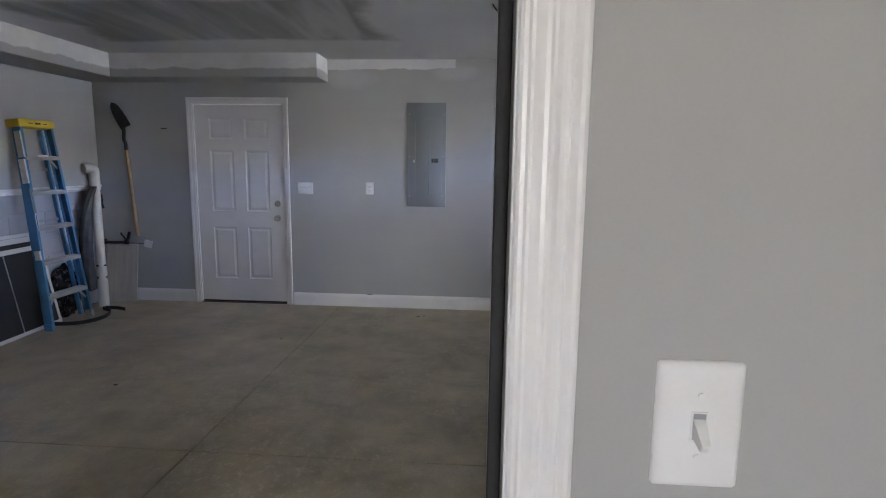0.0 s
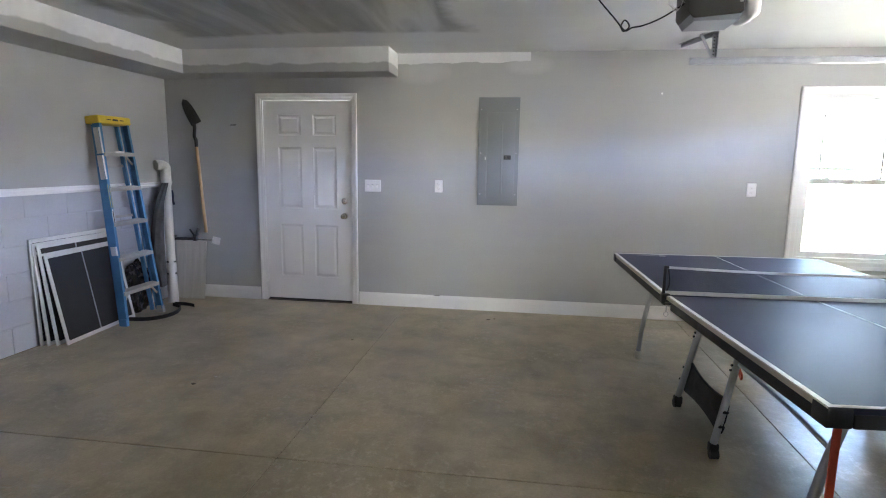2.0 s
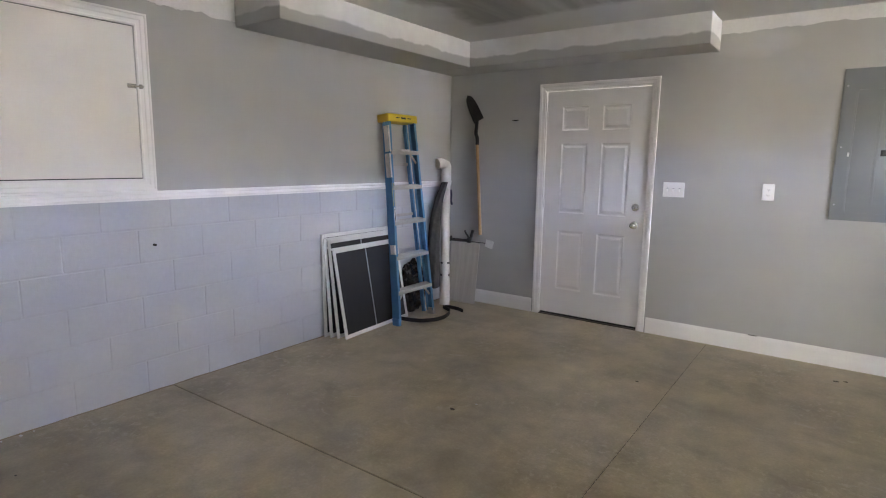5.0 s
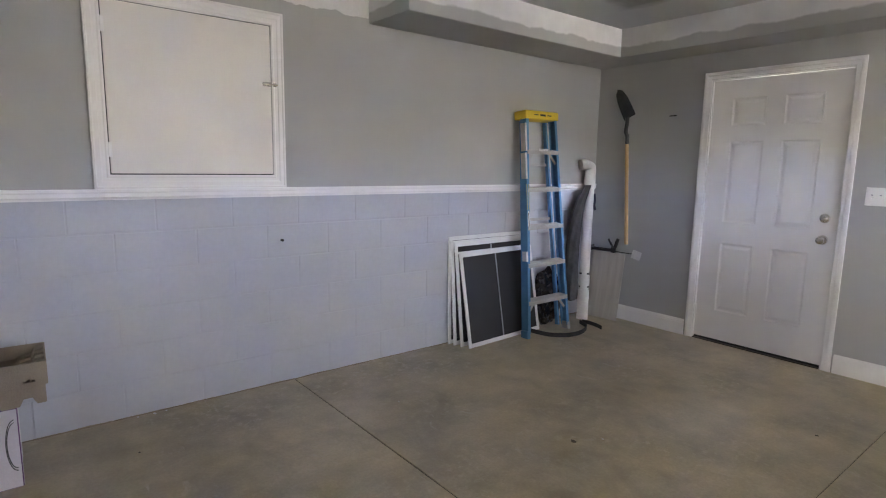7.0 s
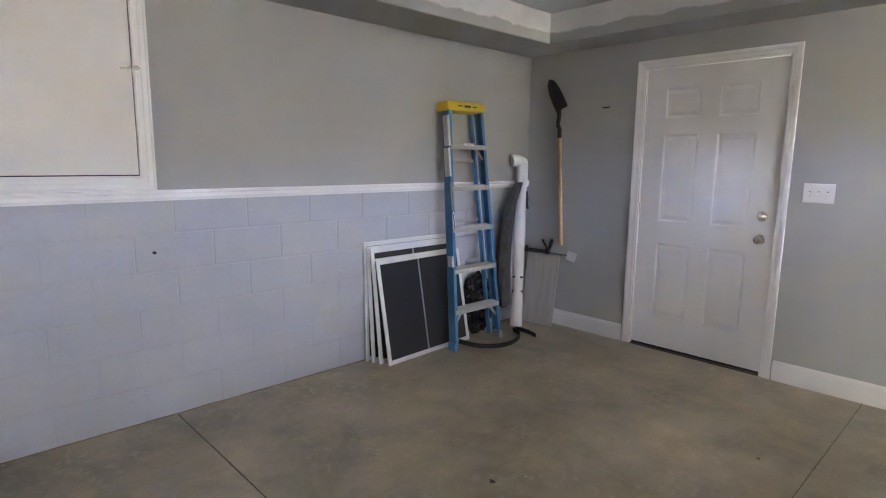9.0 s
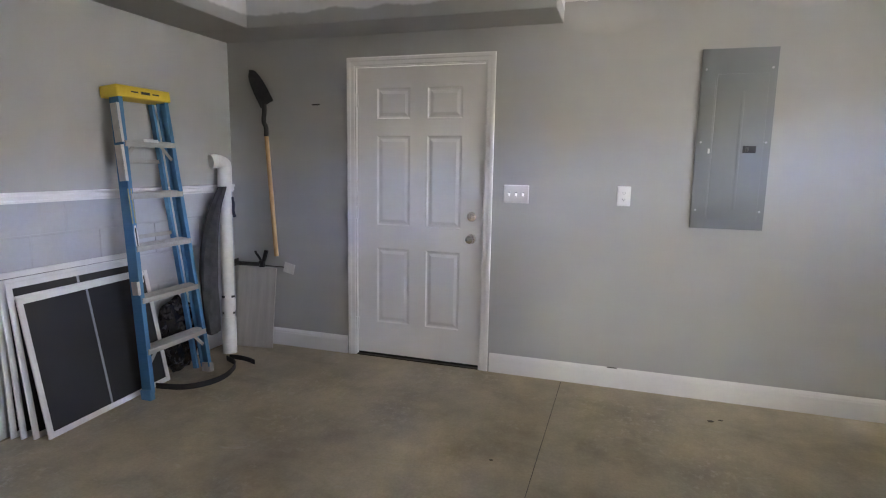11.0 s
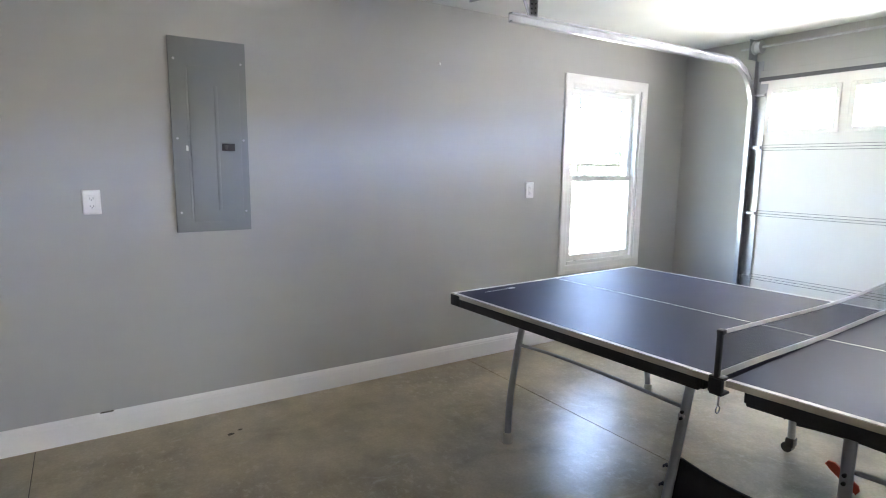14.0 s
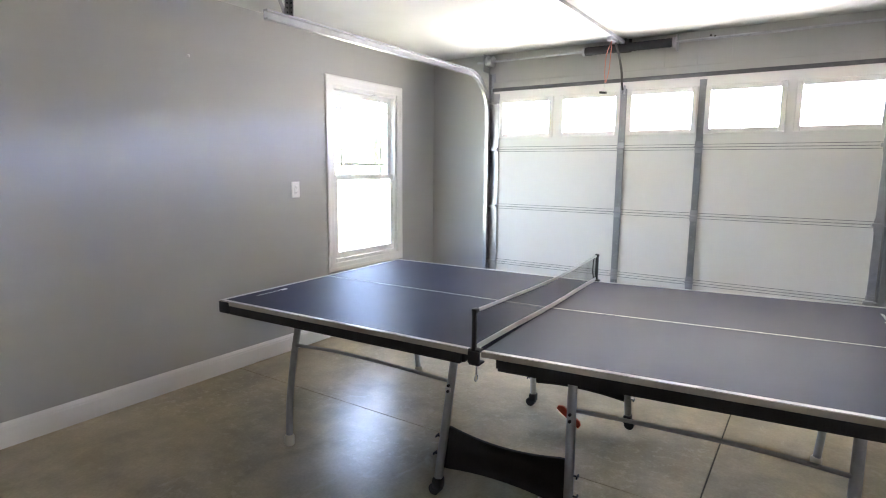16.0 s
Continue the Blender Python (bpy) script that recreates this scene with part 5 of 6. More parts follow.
for q in (-1, 1):
    bm = B()
    for (a, b, c, d) in ((0.0, 0.006, -0.034, 0.034), (-0.022, 0.0, 0.028, 0.034), (-0.022, 0.0, -0.034, -0.028)):
        vs = []
        for y in (0.035, LH - 0.04):
            h = half(y)
            for x, z in ((h + a, c), (h + b, c), (h + b, d), (h + a, d)):
                vs.append(bm.verts.new((q * x, y, z)))
        for k in range(4):
            bm.faces.new((vs[k], vs[(k + 1) % 4], vs[4 + (k + 1) % 4], vs[4 + k]))
        bm.faces.new(vs[:4])
        bm.faces.new(vs[4:][::-1])
    rail = part("side_rail", bm, M_BLUE, ladder, "blue fibreglass channel rail", smooth=False)
    part("foot", bx(q * half(0) - 0.018, q * half(0) + 0.018, -0.004, 0.06, -0.037, 0.037, 0.005, 2), M_BLUE if q < 0 else M_ALU, rail, "worn rail foot")
    bm = B()
    vs = []
    for y in (0.03, LH - 0.06):
        h = half(y) - 0.030
        for x, z in ((h - 0.018, -0.075), (h, -0.075), (h, -0.042), (h - 0.018, -0.042)):
            vs.append(bm.verts.new((q * x, y, z)))
    for k in range(4):
        bm.faces.new((vs[k], vs[(k + 1) % 4], vs[4 + (k + 1) % 4], vs[4 + k]))
    bm.faces.new(vs[:4])
    bm.faces.new(vs[4:][::-1])
    part("rear_rail", bm, M_BLUE, ladder, "blue fibreglass rear rail", smooth=False)
for y0, y1, name, mat in ((1.50, 1.72, "warning_label", M_STICKER), (1.28, 1.485, "warning_label", M_STICKER), (0.62, 0.70, "warning_label", M_STICKER)):
    part(name, bx(-half(y0) - 0.0078, -half(y0) - 0.0065, y0, y1, -0.022, 0.022), mat, ladder, "pale printed label", smooth=False)
    part(name, bx(-half((y0 + y1) / 2) + 0.001 - 0.022, -half((y0 + y1) / 2) - 0.002, y0, y1, 0.0342, 0.0352), mat, ladder, "pale printed label", smooth=False)
for dx in (-0.0125, 0.0085):
    strip = bx(-half(1.12) + dx + 0.002, -half(1.12) + dx + 0.010, 1.035, 1.235, 0.0342, 0.0351)
    part("warning_label", strip, M_OLIVE, ladder, "worn olive-yellow printed label", smooth=False)
oval = B()
bmesh.ops.create_circle(oval, cap_ends=True, segments=28, radius=1, matrix=Matrix.Translation((-half(0.95) + 0.012, 0.95, 0.0351)) @ Matrix.Diagonal((0.013, 0.075, 1, 1)))
part("maker_mark", oval, M_STICKER, ladder, "pale printed oval", smooth=False)
part("maker_mark", bx(-half(0.95) + 0.0075, -half(0.95) + 0.0165, 0.892, 1.008, 0.0352, 0.0356), M_BLACK, ladder, "dark printed bar", smooth=False)
for k in range(5):
    y = 0.30 + 0.303 * k
    hh = half(y) - 0.001
    tilt = pose(0, y, 0, 10)
    bm = B()
    box(bm, -hh, hh, -0.004, 0.002, -0.040, 0.044, 0.001, 1, tilt)
    box(bm, -hh, hh, -0.030, -0.004, 0.038, 0.044, 0.001, 1, tilt)
    box(bm, -hh, hh, -0.024, -0.004, -0.040, -0.036, 0.001, 1, tilt)
    for j in range(5):
        box(bm, -hh + 0.004, hh - 0.004, 0.002, 0.0042, -0.030 + 0.014 * j, -0.025 + 0.014 * j, 0.0, 1, tilt)
    step = part("step", bm, M_ALU, ladder, "ribbed aluminium step", smooth=False)
    if k in (0, 4):
        for q in (-1, 1):
            b2 = B()
            p, r = Vector((q * (hh - 0.01), y - 0.11, 0.010)), Vector((q * (hh - 0.10), y - 0.012, 0.010))
            d = (r - p).normalized()
            n2 = Vector((0, 0, 1))
            sd = d.cross(n2)
            sweep(b2, [p, r], [(-0.011, -0.0015), (0.011, -0.0015), (0.011, 0.0015), (-0.011, 0.0015)], (0, 0, 1))
            part("brace", b2, M_ALU, step, "aluminium knee brace", smooth=False)
part("step_label", bx(-0.06, 0.05, 1.502, 1.520, 0.0455, 0.0465), M_STICKER, ladder, "white step label", smooth=False)
for y in (0.95, 1.40):
    part("rear_bar", bx(-half(y) + 0.03, half(y) - 0.03, y - 0.012, y + 0.012, -0.066, -0.060, 0.001, 1), M_ALU, ladder, smooth=False)
bm = bx(-0.198, 0.198, LH - 0.055, LH + 0.012, -0.085, 0.046, 0.010, 3)
cap = part("top_cap", bm, M_YELLOW, ladder, "yellow moulded top cap")
bars = B()
box(bars, -0.10, -0.05, LH - 0.026, LH - 0.018, 0.0458, 0.0468)
box(bars, -0.03, 0.035, LH - 0.030, LH - 0.014, 0.0458, 0.0468)
box(bars, 0.055, 0.105, LH - 0.026, LH - 0.018, 0.0458, 0.0468)
part("maker_mark", bars, M_BLACK, cap, "dark printed bars", smooth=False)

# ---- window screens leaning on the west wall ----


def window_screen(m, w, h, label, bar=True):
    ob = thing("window_screen", m, label, "window screen", group="stack of leaning window screens")
    bm = B()
    f, d = 0.030, 0.011
    for a, b, c, e in ((0, f, 0, h), (w - f, w, 0, h), (f, w - f, 0, f), (f, w - f, h - f, h)):
        box(bm, a, b, -d / 2, d / 2, c, e, 0.002, 1)
    fr = part("frame", bm, M_SCREENF, ob, "white aluminium frame", smooth=False)
    part("mesh", bx(f - 0.004, w - f + 0.004, -0.0012, 0.0012, f - 0.004, h - f + 0.004), M_MESH, ob, "dark insect mesh", smooth=False)
    part("centre_bar", bx(w * 0.46, w * 0.46 + 0.014, -0.0035, 0.0035, f, h - f, 0.001, 1), M_STILE, fr, "grey centre brace", smooth=False)
    if bar:
        part("top_bar", bx(f, w - f, -0.0038, 0.0038, h - f - 0.058, h - f - 0.040, 0.001, 1), M_SCREENF, fr, smooth=False)
    return ob


def leaning(x, y, turn, back):
    """Stands on the floor at x, y, its face to the room, turned and leaning back by degrees."""
    return pose(x, y, 0.0) @ pose(0, 0, 0, 0, 0, 90 + turn) @ pose(0, 0, 0, back)


window_screen(leaning(-3.850, 3.785, 3.4, -10.5), 0.84, 0.722, "white framed window screen with dark mesh, foremost of the stack", False)
window_screen(leaning(-3.920, 3.760, 1.5, -7.0), 0.82, 0.795, "white framed window screen leaning in the stack")
window_screen(leaning(-3.980, 3.740, 0.5, -4.3), 0.80, 0.805, "white framed window screen leaning in the stack")
window_screen(leaning(-4.030, 3.725, 0.0, -1.4), 0.80, 0.835, "white framed window screen resting on the block wall")

# ---- drain pipe in the corner ----
pipe = thing("drain_pipe", pose(0, 0, 0), "dusty white plastic drain pipe with an elbow, leaning in the corner", "pipe")
p0, p1 = Vector((-3.888, 5.190, 0.0)), Vector((-3.985, 5.325, 1.33))
part("straight_pipe", rod(B(), p0 + Vector((0, 0, 0.02)), p1, 0.043, 24), M_PVC, pipe, "long white pipe")
part("elbow", tube(B(), [p1 - (p1 - p0) * 0.04, p1 + Vector((-0.002, 0.004, 0.03)), p1 + Vector((-0.008, -0.010, 0.052)), p1 + Vector((-0.030, -0.045, 0.066)), p1 + Vector((-0.048, -0.085, 0.062))], 0.049, 20, 6, (0.8, -0.5, 0)), M_PVC, pipe, "white elbow fitting")
for u0, u1, r in ((0.0, 0.20, 0.050), (0.235, 0.30, 0.050), (0.90, 0.965, 0.050)):
    part("coupling", rod(B(), p0 + (p1 - p0) * u0, p0 + (p1 - p0) * u1, r, 24), M_PVC, pipe, "white coupling collar")
for u in (0.215, 0.305):
    part("tape_band", rod(B(), p0 + (p1 - p0) * u, p0 + (p1 - p0) * (u + 0.012), 0.0445, 24), M_CLOTH, pipe, "dark band of tape")

knot = p0 + (p1 - p0) * 0.80
part("strap_end", tube(B(), [knot + Vector((0.030, 0.036, 0.075)), knot + Vector((0.036, 0.042, 0.02)), knot + Vector((0.034, 0.040, -0.03)), knot + Vector((0.041, 0.047, -0.075))], 0.011, 8, 5, (0, 1, 0)), M_NAVY, pipe, "dark navy strap end behind the pipe")

# rolled cloth
bm = B()
spine = smooth_path([(-3.860, 4.990, 0.22), (-3.895, 5.015, 0.42), (-3.935, 5.060, 0.70), (-3.955, 5.150, 1.00), (-3.945, 5.250, 1.215)], 6)
rings = []
rnd = random.Random(11)
for i, p in enumerate(spine):
    u = i / (len(spine) - 1)
    wdt = 0.105 * (0.75 + 0.9 * u * (1 - u) * 1.6) * (1.0 - 0.32 * u)
    ring = []
    for k in range(28):
        a = 2 * math.pi * k / 28
        r = wdt * (1 + 0.10 * math.sin(3 * a + 4 * u) + 0.05 * math.sin(7 * a - 9 * u)) + rnd.uniform(-0.002, 0.002)
        ring.append(bm.verts.new(p + Vector((0.62, 0.45, 0)).normalized() * r * math.cos(a) * 0.55 + Vector((-0.5, 0.8, 0)).normalized() * r * math.sin(a)))
    rings.append(ring)
for r0, r1 in zip(rings, rings[1:]):
    for k in range(28):
        bm.faces.new((r0[k], r0[(k + 1) % 28], r1[(k + 1) % 28], r1[k]))
bm.faces.new(rings[0][::-1])
bm.faces.new(rings[-1])
roll = single("cloth_roll", bm, M_CLOTH, "charcoal roll of cloth leaning on the white pipe", "cloth roll")

# ---- tiles leaning in the corner ----


def tile(k):
    return tagged(new("plank_tile", mesh_of("plank_tile", bx(0.012 * k, 0.305 + 0.012 * k, -0.0055, 0.0055, 0.001, 0.607, 0.0015, 1), M_TILE)),
                  "grey-brown wood-look tile leaning against the wall", "tile", group="leaning plank tiles")


for k in range(3):
    t = tile(k)
    t.matrix_world = pose(-3.998 + 0.006 * k, 5.382 - 0.0165 * k, 0.0, 0, 0, 6) @ pose(0, 0, 0, -9.0)

# caulking gun lying on the tiles
gun = thing("caulking_gun", pose(-3.985, 5.425, 0.612, 0, 0, 6), "black caulking gun lying on the tiles", "caulking gun")
bm = B()
sweep(bm, [Vector((0.0, 0, 0)), Vector((0.20, 0, 0.0))], [(0.026 * math.cos(math.pi * k / 8), 0.026 - 0.026 * math.sin(math.pi * k / 8)) for k in range(9)] + [(-0.022, 0.026), (-0.015, 0.012), (0, 0.005), (0.015, 0.012), (0.022, 0.026)])
part("cradle", bm, M_STEELBLK, gun, "black half-round cradle", smooth=False)
part("front_plate", bx(-0.004, 0.0, -0.028, 0.028, -0.004, 0.05, 0.002, 1), M_STEELBLK, gun)
bm = B()
sweep(bm, smooth_path([(0.205, 0, 0.005), (0.228, 0, 0.05), (0.240, 0, 0.09), (0.252, 0, 0.125)], 4), [(-0.012, -0.010), (0.012, -0.010), (0.012, 0.010), (-0.012, 0.010)], (0, 1, 0))
box(bm, 0.190, 0.232, -0.016, 0.016, -0.006, 0.046, 0.006, 2)
part("handle", bm, M_STEELBLK, gun, "black pistol grip")
bm = B()
sweep(bm, smooth_path([(0.205, 0, 0.045), (0.185, 0, 0.075), (0.166, 0, 0.100), (0.160, 0, 0.118)], 4), [(-0.008, -0.004), (0.008, -0.004), (0.008, 0.004), (-0.008, 0.004)], (0, 1, 0))
part("trigger", bm, M_STEELBLK, gun, "black trigger lever")
part("push_rod", rod(B(), (0.10, 0, 0.012), (0.42, 0, 0.004), 0.004, 8), M_STEELBLK, gun, "thin steel rod")
part("tag", bx(-0.042, 0.042, -0.0012, 0.0012, -0.038, 0.038, m=Matrix.Translation((0.440, -0.012, 0.0)) @ pose(0, 0, 0, 0, 14, 0)), M_STICKER, gun, "white printed price tag", smooth=False)

# ---- spade hanging on the north wall ----
spade = thing("spade", pose(0, 0, 0), "narrow black-bladed spade with wooden handle, hung on the wall", "spade")
ha, hb, hc = Vector((-3.662, 5.472, 0.695)), Vector((-3.724, 5.474, 1.600)), Vector((-3.730, 5.470, 1.69))
bm = B()
rod(bm, ha, hb, 0.0165, 16, 0.0155)
part("handle", bm, M_WOOD, spade, "pale wooden shaft")
part("socket", tube(B(), [hb - (hb - ha) * 0.02, hb + Vector((-0.001, 0, 0.05)), hc + Vector((-0.004, -0.006, 0.0)), hc + Vector((0.006, -0.012, 0.07)), hc + Vector((0.003, -0.006, 0.12))], 0.017, 12, 6, (0, 1, 0)), M_STEELBLK, spade, "black steel socket")
tip, heel = Vector((-3.828, 5.452, 2.052)), Vector((-3.712, 5.478, 1.815))
ax = (tip - heel).normalized()
side = ax.cross(Vector((0, 1, 0))).normalized()
bm = B()
cols = []
for k in range(13):
    u = k / 12
    wd = 0.056 * (1 - u ** 3.2) ** 0.5 + 0.003
    cols.append([bm.verts.new(heel + ax * (tip - heel).length * u + side * wd * v + Vector((0, -0.012 * (1 - v * v), 0))) for v in (-1, -0.6, -0.2, 0.2, 0.6, 1)])
for a, b in zip(cols, cols[1:]):
    for j in range(5):
        bm.faces.new((a[j], a[j + 1], b[j + 1], b[j]))
bmesh.ops.recalc_face_normals(bm, faces=bm.faces)
bmesh.ops.solidify(bm, geom=bm.faces[:], thickness=0.0035)
blade = part("blade", bm, M_STEELBLK, spade, "black pointed steel blade")
part("tread", tube(B(), [heel - side * 0.056 + Vector((0, -0.004, 0)), heel + Vector((0, -0.012, 0)), heel + side * 0.056 + Vector((0, -0.004, 0))], 0.006, 8, 5), M_STEELBLK, blade, "folded tread")
part("nail", rod(B(), (-3.725, YN, 1.80), (-3.725, YN - 0.05, 1.805), 0.003, 8), M_GALV, spade, "nail it hangs from")

# ---- black bag behind the ladder ----
bm = B()
bmesh.ops.create_icosphere(bm, subdivisions=4, radius=1.0)
for v in bm.verts:
    c = v.co.copy()
    n1 = noise.noise(c * 2.1 + Vector((3, 1, 7)))
    n2 = abs(noise.noise(c * 5.3 + Vector((1, 9, 2))))
    k = 1 + 0.22 * n1 - 0.20 * n2
    v.co = Vector((c.x * 0.075 * k, c.y * 0.19 * k, max(0.0, 0.24 + c.z * 0.26 * k)))
bmesh.ops.translate(bm, verts=bm.verts, vec=(-3.975, 4.79, 0.0))
single("bin_bag", bm, M_BAG, "crumpled black plastic bag on the floor by the ladder", "plastic bag")

# ---- flat black edging coiled on the floor ----
bm = B()
ep = smooth_path([(-3.80, 5.075, 0.0), (-3.74, 5.085, 0.0), (-3.65, 5.075, 0.0), (-3.57, 5.045, 0.0)], 8)
sweep(bm, ep, [(-0.003, 0.001), (0.003, 0.001), (0.003, 0.034), (-0.003, 0.034)])
ep = smooth_path([(-3.87, 4.48, 0.0), (-3.71, 4.515, 0.0), (-3.62, 4.60, 0.0), (-3.585, 4.71, 0.0), (-3.60, 4.83, 0.0), (-3.67, 4.97, 0.0), (-3.80, 5.045, 0.0)], 8)
sweep(bm, ep, [(-0.003, 0.001), (0.003, 0.001), (0.003, 0.036), (-0.003, 0.036)])
single("garden_edging", bm, M_RUBBER, "black plastic edging strip curled on the floor", "edging", smooth=False)

# ---- box and paper trays by the west wall ----
crate = thing("cardboard_box", pose(-3.75, 0.908, 0), "purple and white printed cardboard box on the floor", "cardboard box")
part("carton", bx(-0.13, 0.15, -0.19, 0.165, 0.0, 0.351, 0.004, 1), M_PURPLE, crate, smooth=False)
part("white_panel", bx(0.1503, 0.1512, 0.035, 0.161, 0.005, 0.346), M_CARD, crate, "pale printed side panel", smooth=False)
part("white_face", bx(-0.125, 0.145, 0.1655, 0.167, 0.004, 0.347), M_CARD, crate, "white printed end", smooth=False)
bm = B()
for r in (0.105, 0.115):
    pts = [(0.01 + 0.6 * r * math.cos(a), 0.1676, 0.18 + r * math.sin(a)) for a in [math.pi * k / 8 - 1.2 for k in range(9)]]
    tube(bm, pts, 0.0018, 5, 3, (0, 1, 0))
part("printed_lines", bm, M_STICKER, crate, "pale printed curves")
bm = B()
for r in (0.100, 0.112):
    pts = [(0.1516, 0.150 - 0.30 * r * math.cos(a), 0.19 + r * math.sin(a)) for a in [math.pi * k / 8 - 1.57 for k in range(9)]]
    tube(bm, pts, 0.0018, 5, 3, (1, 0, 0))
part("printed_lines", bm, M_BLACK, crate, "dark printed curves")


def pulp_tray(m, label):
    ob = thing("paper_pulp_tray", m, label, "packing tray", group="stacked packing trays")
    L, Wd, Hh, t = 0.36, 0.29, 0.098, 0.006
    bm = B()
    nx, ny = 12, 10

    def low(u):
        return 0.030 if abs((u * 3) % 1 - 0.5) < 0.20 else 0.0
    for sx in (-1, 1):
        outline = [(-Wd / 2 + Wd * k / 24, low(k / 24)) for k in range(25)] + [(Wd / 2, Hh), (-Wd / 2, Hh)]
        prism(bm, outline, "y", sx * L / 2 - t / 2, sx * L / 2 + t / 2)
        outline = [(-L / 2 + L * k / 24, low(k / 24)) for k in range(25)] + [(L / 2, Hh), (-L / 2, Hh)]
        prism(bm, outline, "x", sx * Wd / 2 - t / 2, sx * Wd / 2 + t / 2)
    part("rim", bm, M_PULP, ob, "notched brown rim", smooth=False)
    part("bed", bx(-Wd / 2 + t / 2, Wd / 2 - t / 2, -L / 2 + t / 2, L / 2 - t / 2, 0.030, 0.038), M_PULP, ob, smooth=False)
    for k in range(4):
        x = -Wd / 2 + 0.035 + k * (Wd - 0.07) / 3
        bm = B()
        prism(bm, [(L / 2 - 0.004, 0.038), (L / 2 - 0.004, Hh - 0.006), (L / 2 - 0.035, Hh - 0.010), (L / 2 - 0.05, 0.062), (L / 2 - 0.09, 0.055), (L / 2 - 0.11, 0.038)], "x", x - 0.018, x + 0.018)
        part("rib", bm, M_PULP, ob, "stepped moulded rib", smooth=False)
    return ob


pulp_tray(pose(-3.735, 0.985, 0.352, 0, 0, 3), "brown moulded paper tray stacked on the box")
pulp_tray(pose(-3.690, 1.005, 0.4508, 0, 0, -2), "brown moulded paper tray on top of the stack")

# ---- scraps on the floor ----


def scrap(name, x, y, size, mat, label, seed):
    """A small flat irregular flake."""
    rnd = random.Random(seed)
    bm = B()
    n = 9
    outline = [(x + size * rnd.uniform(0.45, 1.0) * math.cos(2 * math.pi * k / n), y + 0.6 * size * rnd.uniform(0.45, 1.0) * math.sin(2 * math.pi * k / n)) for k in range(n)]
    prism(bm, outline, "z", 0.0003, 0.0028)
    return single(name, bm, mat, label, "debris", group="scraps on the floor", smooth=False)


for k, (x, y, size) in enumerate(((-2.45, 3.262, 0.024), (-0.655, 5.17, 0.026), (-0.60, 5.20, 0.014), (-1.72, 4.346, 0.012), (-3.62, 1.51, 0.008))):
    scrap("leaf_scrap", x, y, size, M_JOINT, "dark scrap of debris on the concrete floor", 60 + k)
for k, (x, y, size) in enumerate(((-2.374, 3.402, 0.008), (-3.369, 2.819, 0.008), (-4.03, 1.66, 0.016), (-4.035, 1.72, 0.010), (-4.035, 1.58, 0.009))):
    scrap("paint_chip", x, y, size, M_STICKER, "white paint chip on the concrete floor", 80 + k)

# ---- outside the north window ----


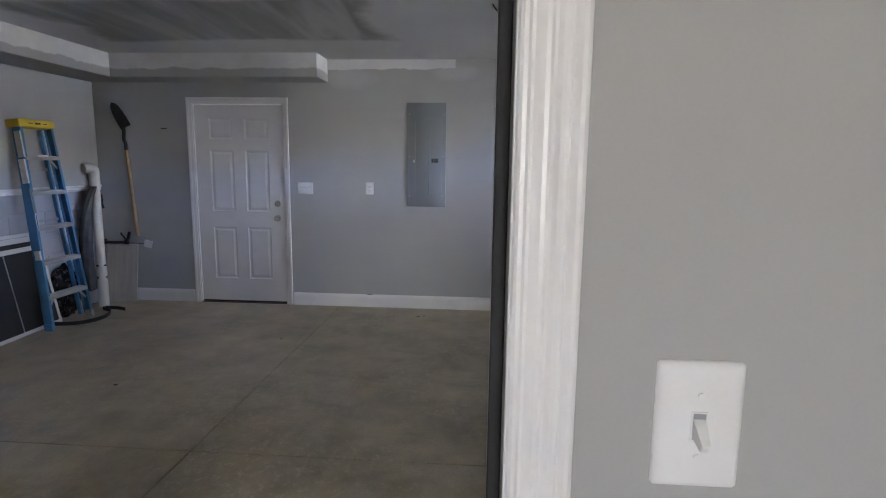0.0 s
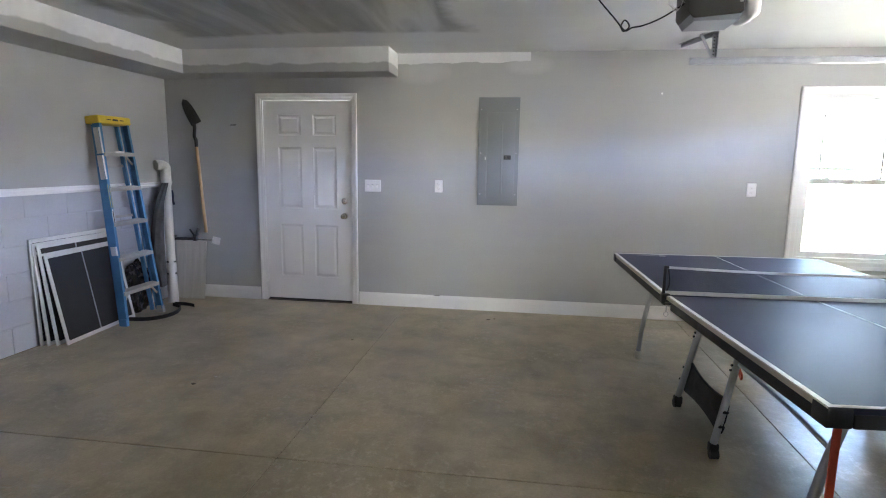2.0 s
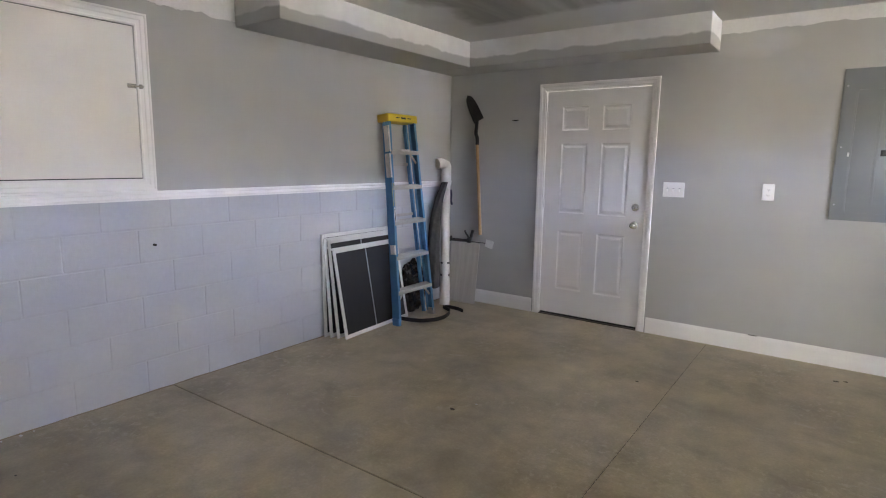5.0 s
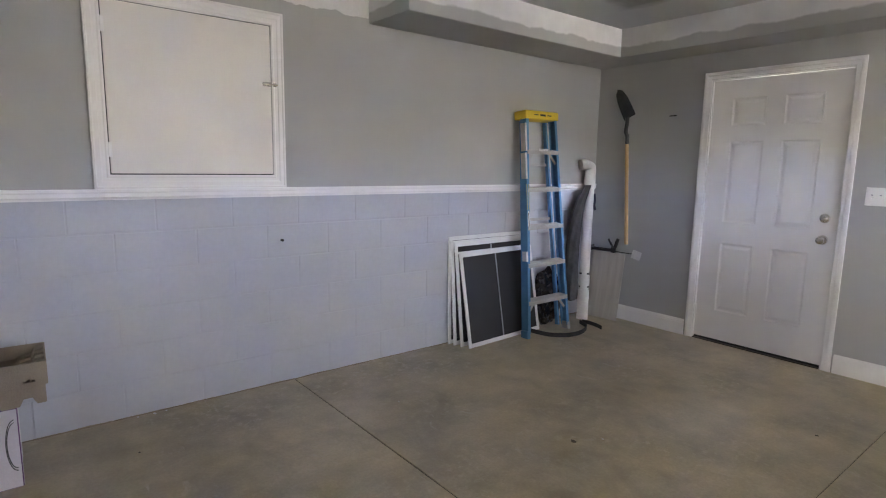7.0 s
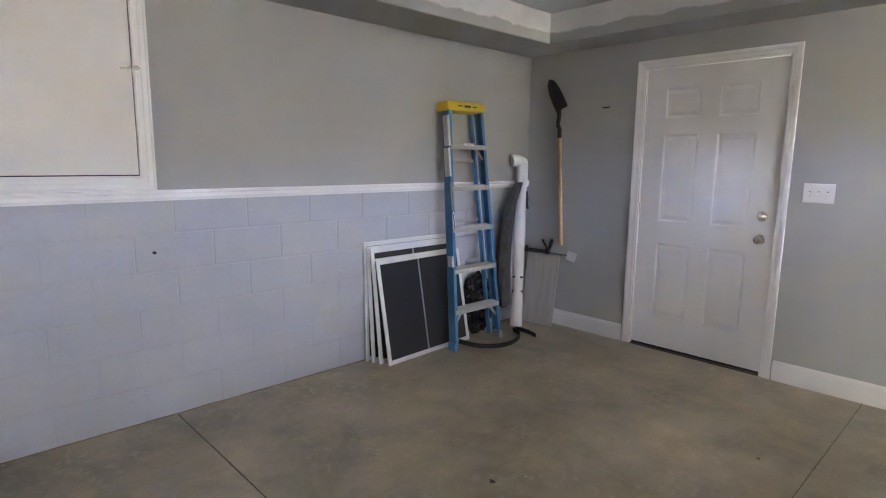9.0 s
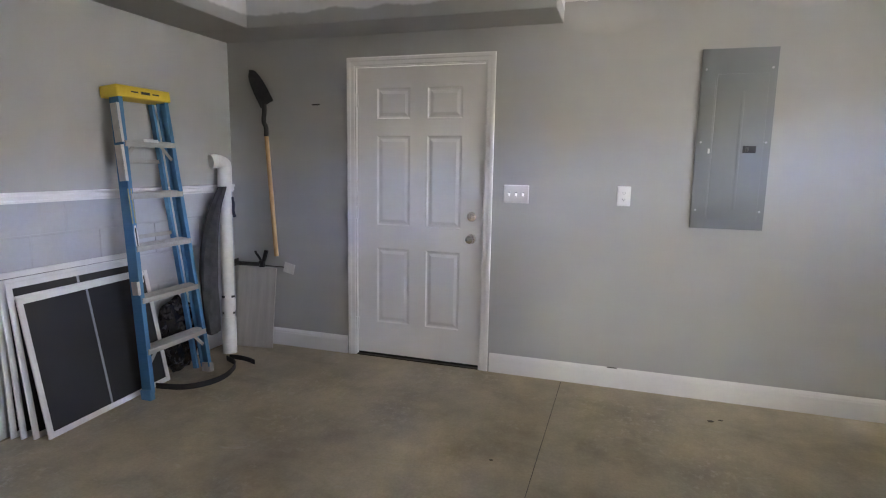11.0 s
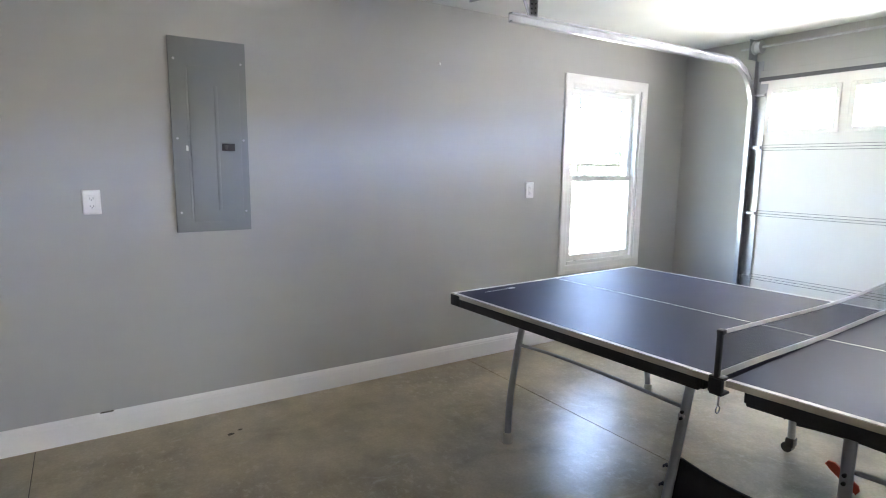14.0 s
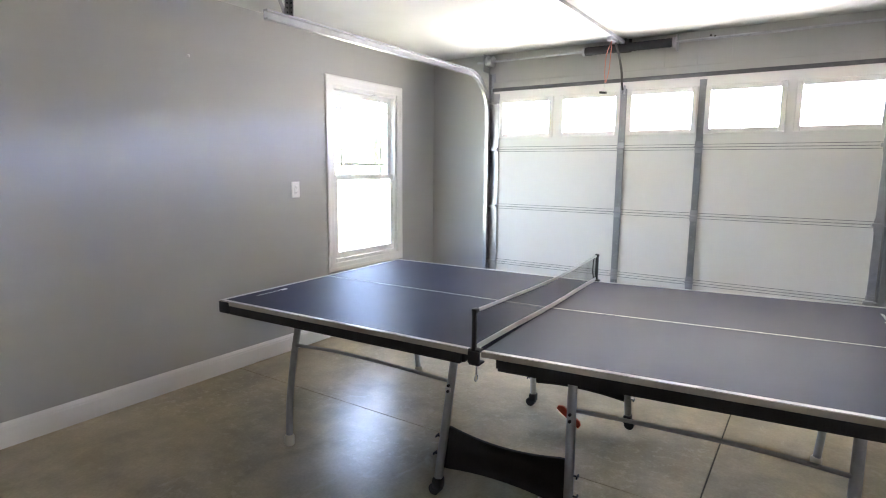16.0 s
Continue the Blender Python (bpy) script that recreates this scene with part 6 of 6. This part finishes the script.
def tree(x, y, hgt, seed):
    rnd = random.Random(seed)
    ob = thing("tree", pose(x, y, -0.21), "slender leafy tree beyond the window", "tree", group="trees outside")
    bm = B()
    tube(bm, [(0, 0, 0), (0.05, 0.02, hgt * 0.3), (-0.04, 0.05, hgt * 0.6), (0.02, 0, hgt * 0.9)], 0.09, 8, 4, (0, 1, 0))
    tips = []
    for k in range(16):
        a, z = rnd.uniform(0, 6.28), hgt * rnd.uniform(0.3, 0.88)
        r = hgt * rnd.uniform(0.12, 0.28) * (1.15 - z / hgt)
        e = Vector((r * math.cos(a), r * math.sin(a), z + r * 0.7))
        tube(bm, [(0, 0, z), tuple(e * 0.5 + Vector((0, 0, z * 0.5))), tuple(e)], 0.022, 5, 3, (0, 1, 0.3))
        tips += [e, e * 0.6 + Vector((0, 0, z * 0.4))]
    part("trunk", bm, M_BARK, ob)
    bm = B()
    for e in tips:
        for k in range(46):
            p = e + Vector((rnd.gauss(0, 0.26), rnd.gauss(0, 0.26), rnd.gauss(0, 0.22)))
            q = Euler((rnd.uniform(0, 6), rnd.uniform(0, 6), rnd.uniform(0, 6))).to_matrix()
            s = rnd.uniform(0.04, 0.075)
            vs = [bm.verts.new(p + q @ Vector(c)) for c in ((-s, 0, 0), (0, -s * 0.5, 0.01), (s, 0, 0), (0, s * 0.5, 0.01))]
            bm.faces.new(vs)
    part("crown", bm, M_LEAF, ob, smooth=False)
    return ob


for k, (x, y, hgt) in enumerate(((14.5, 17.0, 2.6), (18.0, 18.5, 3.2), (16.5, 21.0, 3.0), (22.0, 22.0, 3.6), (9.5, 21.5, 3.0), (12.5, 25.0, 3.6))):
    tree(x, y, hgt, 20 + k)

# ---- pieces of floor and block wall ----
xs = [XW, *JX, XE]
for i in range(3):
    for y0, y1 in ((YS, JY), (JY, YN)):
        a, b = xs[i] + (JG if i else 0), xs[i + 1] - (JG if i < 2 else 0)
        c, d = (y0 + (JG * 1.9 if y0 == JY else 0)), (y1 - (JG * 1.9 if y1 == JY else 0))
        part("slab", bx(a, b, c, d, -0.0058, 0.0, 0.0015, 1), M_FLOOR, floor, smooth=False)

shared = {}
rnd = random.Random(31)
for row in range(6):
    z0, z1 = row * 0.2 + 0.0040, min(row * 0.2 + 0.1960, 1.188)
    y = 1.53 - 0.8 if row % 2 == 0 else 1.33 - 0.8
    while y < YN:
        a, b = max(y + 0.0028, YS + 0.001), min(y + 0.3972, YN - 0.001)
        y += 0.4
        if b - a < 0.02:
            continue
        key = (round(b - a, 3), round(z1 - z0, 3))
        if key not in shared:
            shared[key] = mesh_of("block", bx(-0.0060, 0.0, 0.0, b - a, 0.0, z1 - z0, 0.0030, 2), M_BLOCK)
        ob = new("block", shared[key])
        ob.parent = west
        ob.location = (XW - 0.0005 + rnd.uniform(-0.0005, 0.0), a, z0 + rnd.uniform(-0.0008, 0.0008))
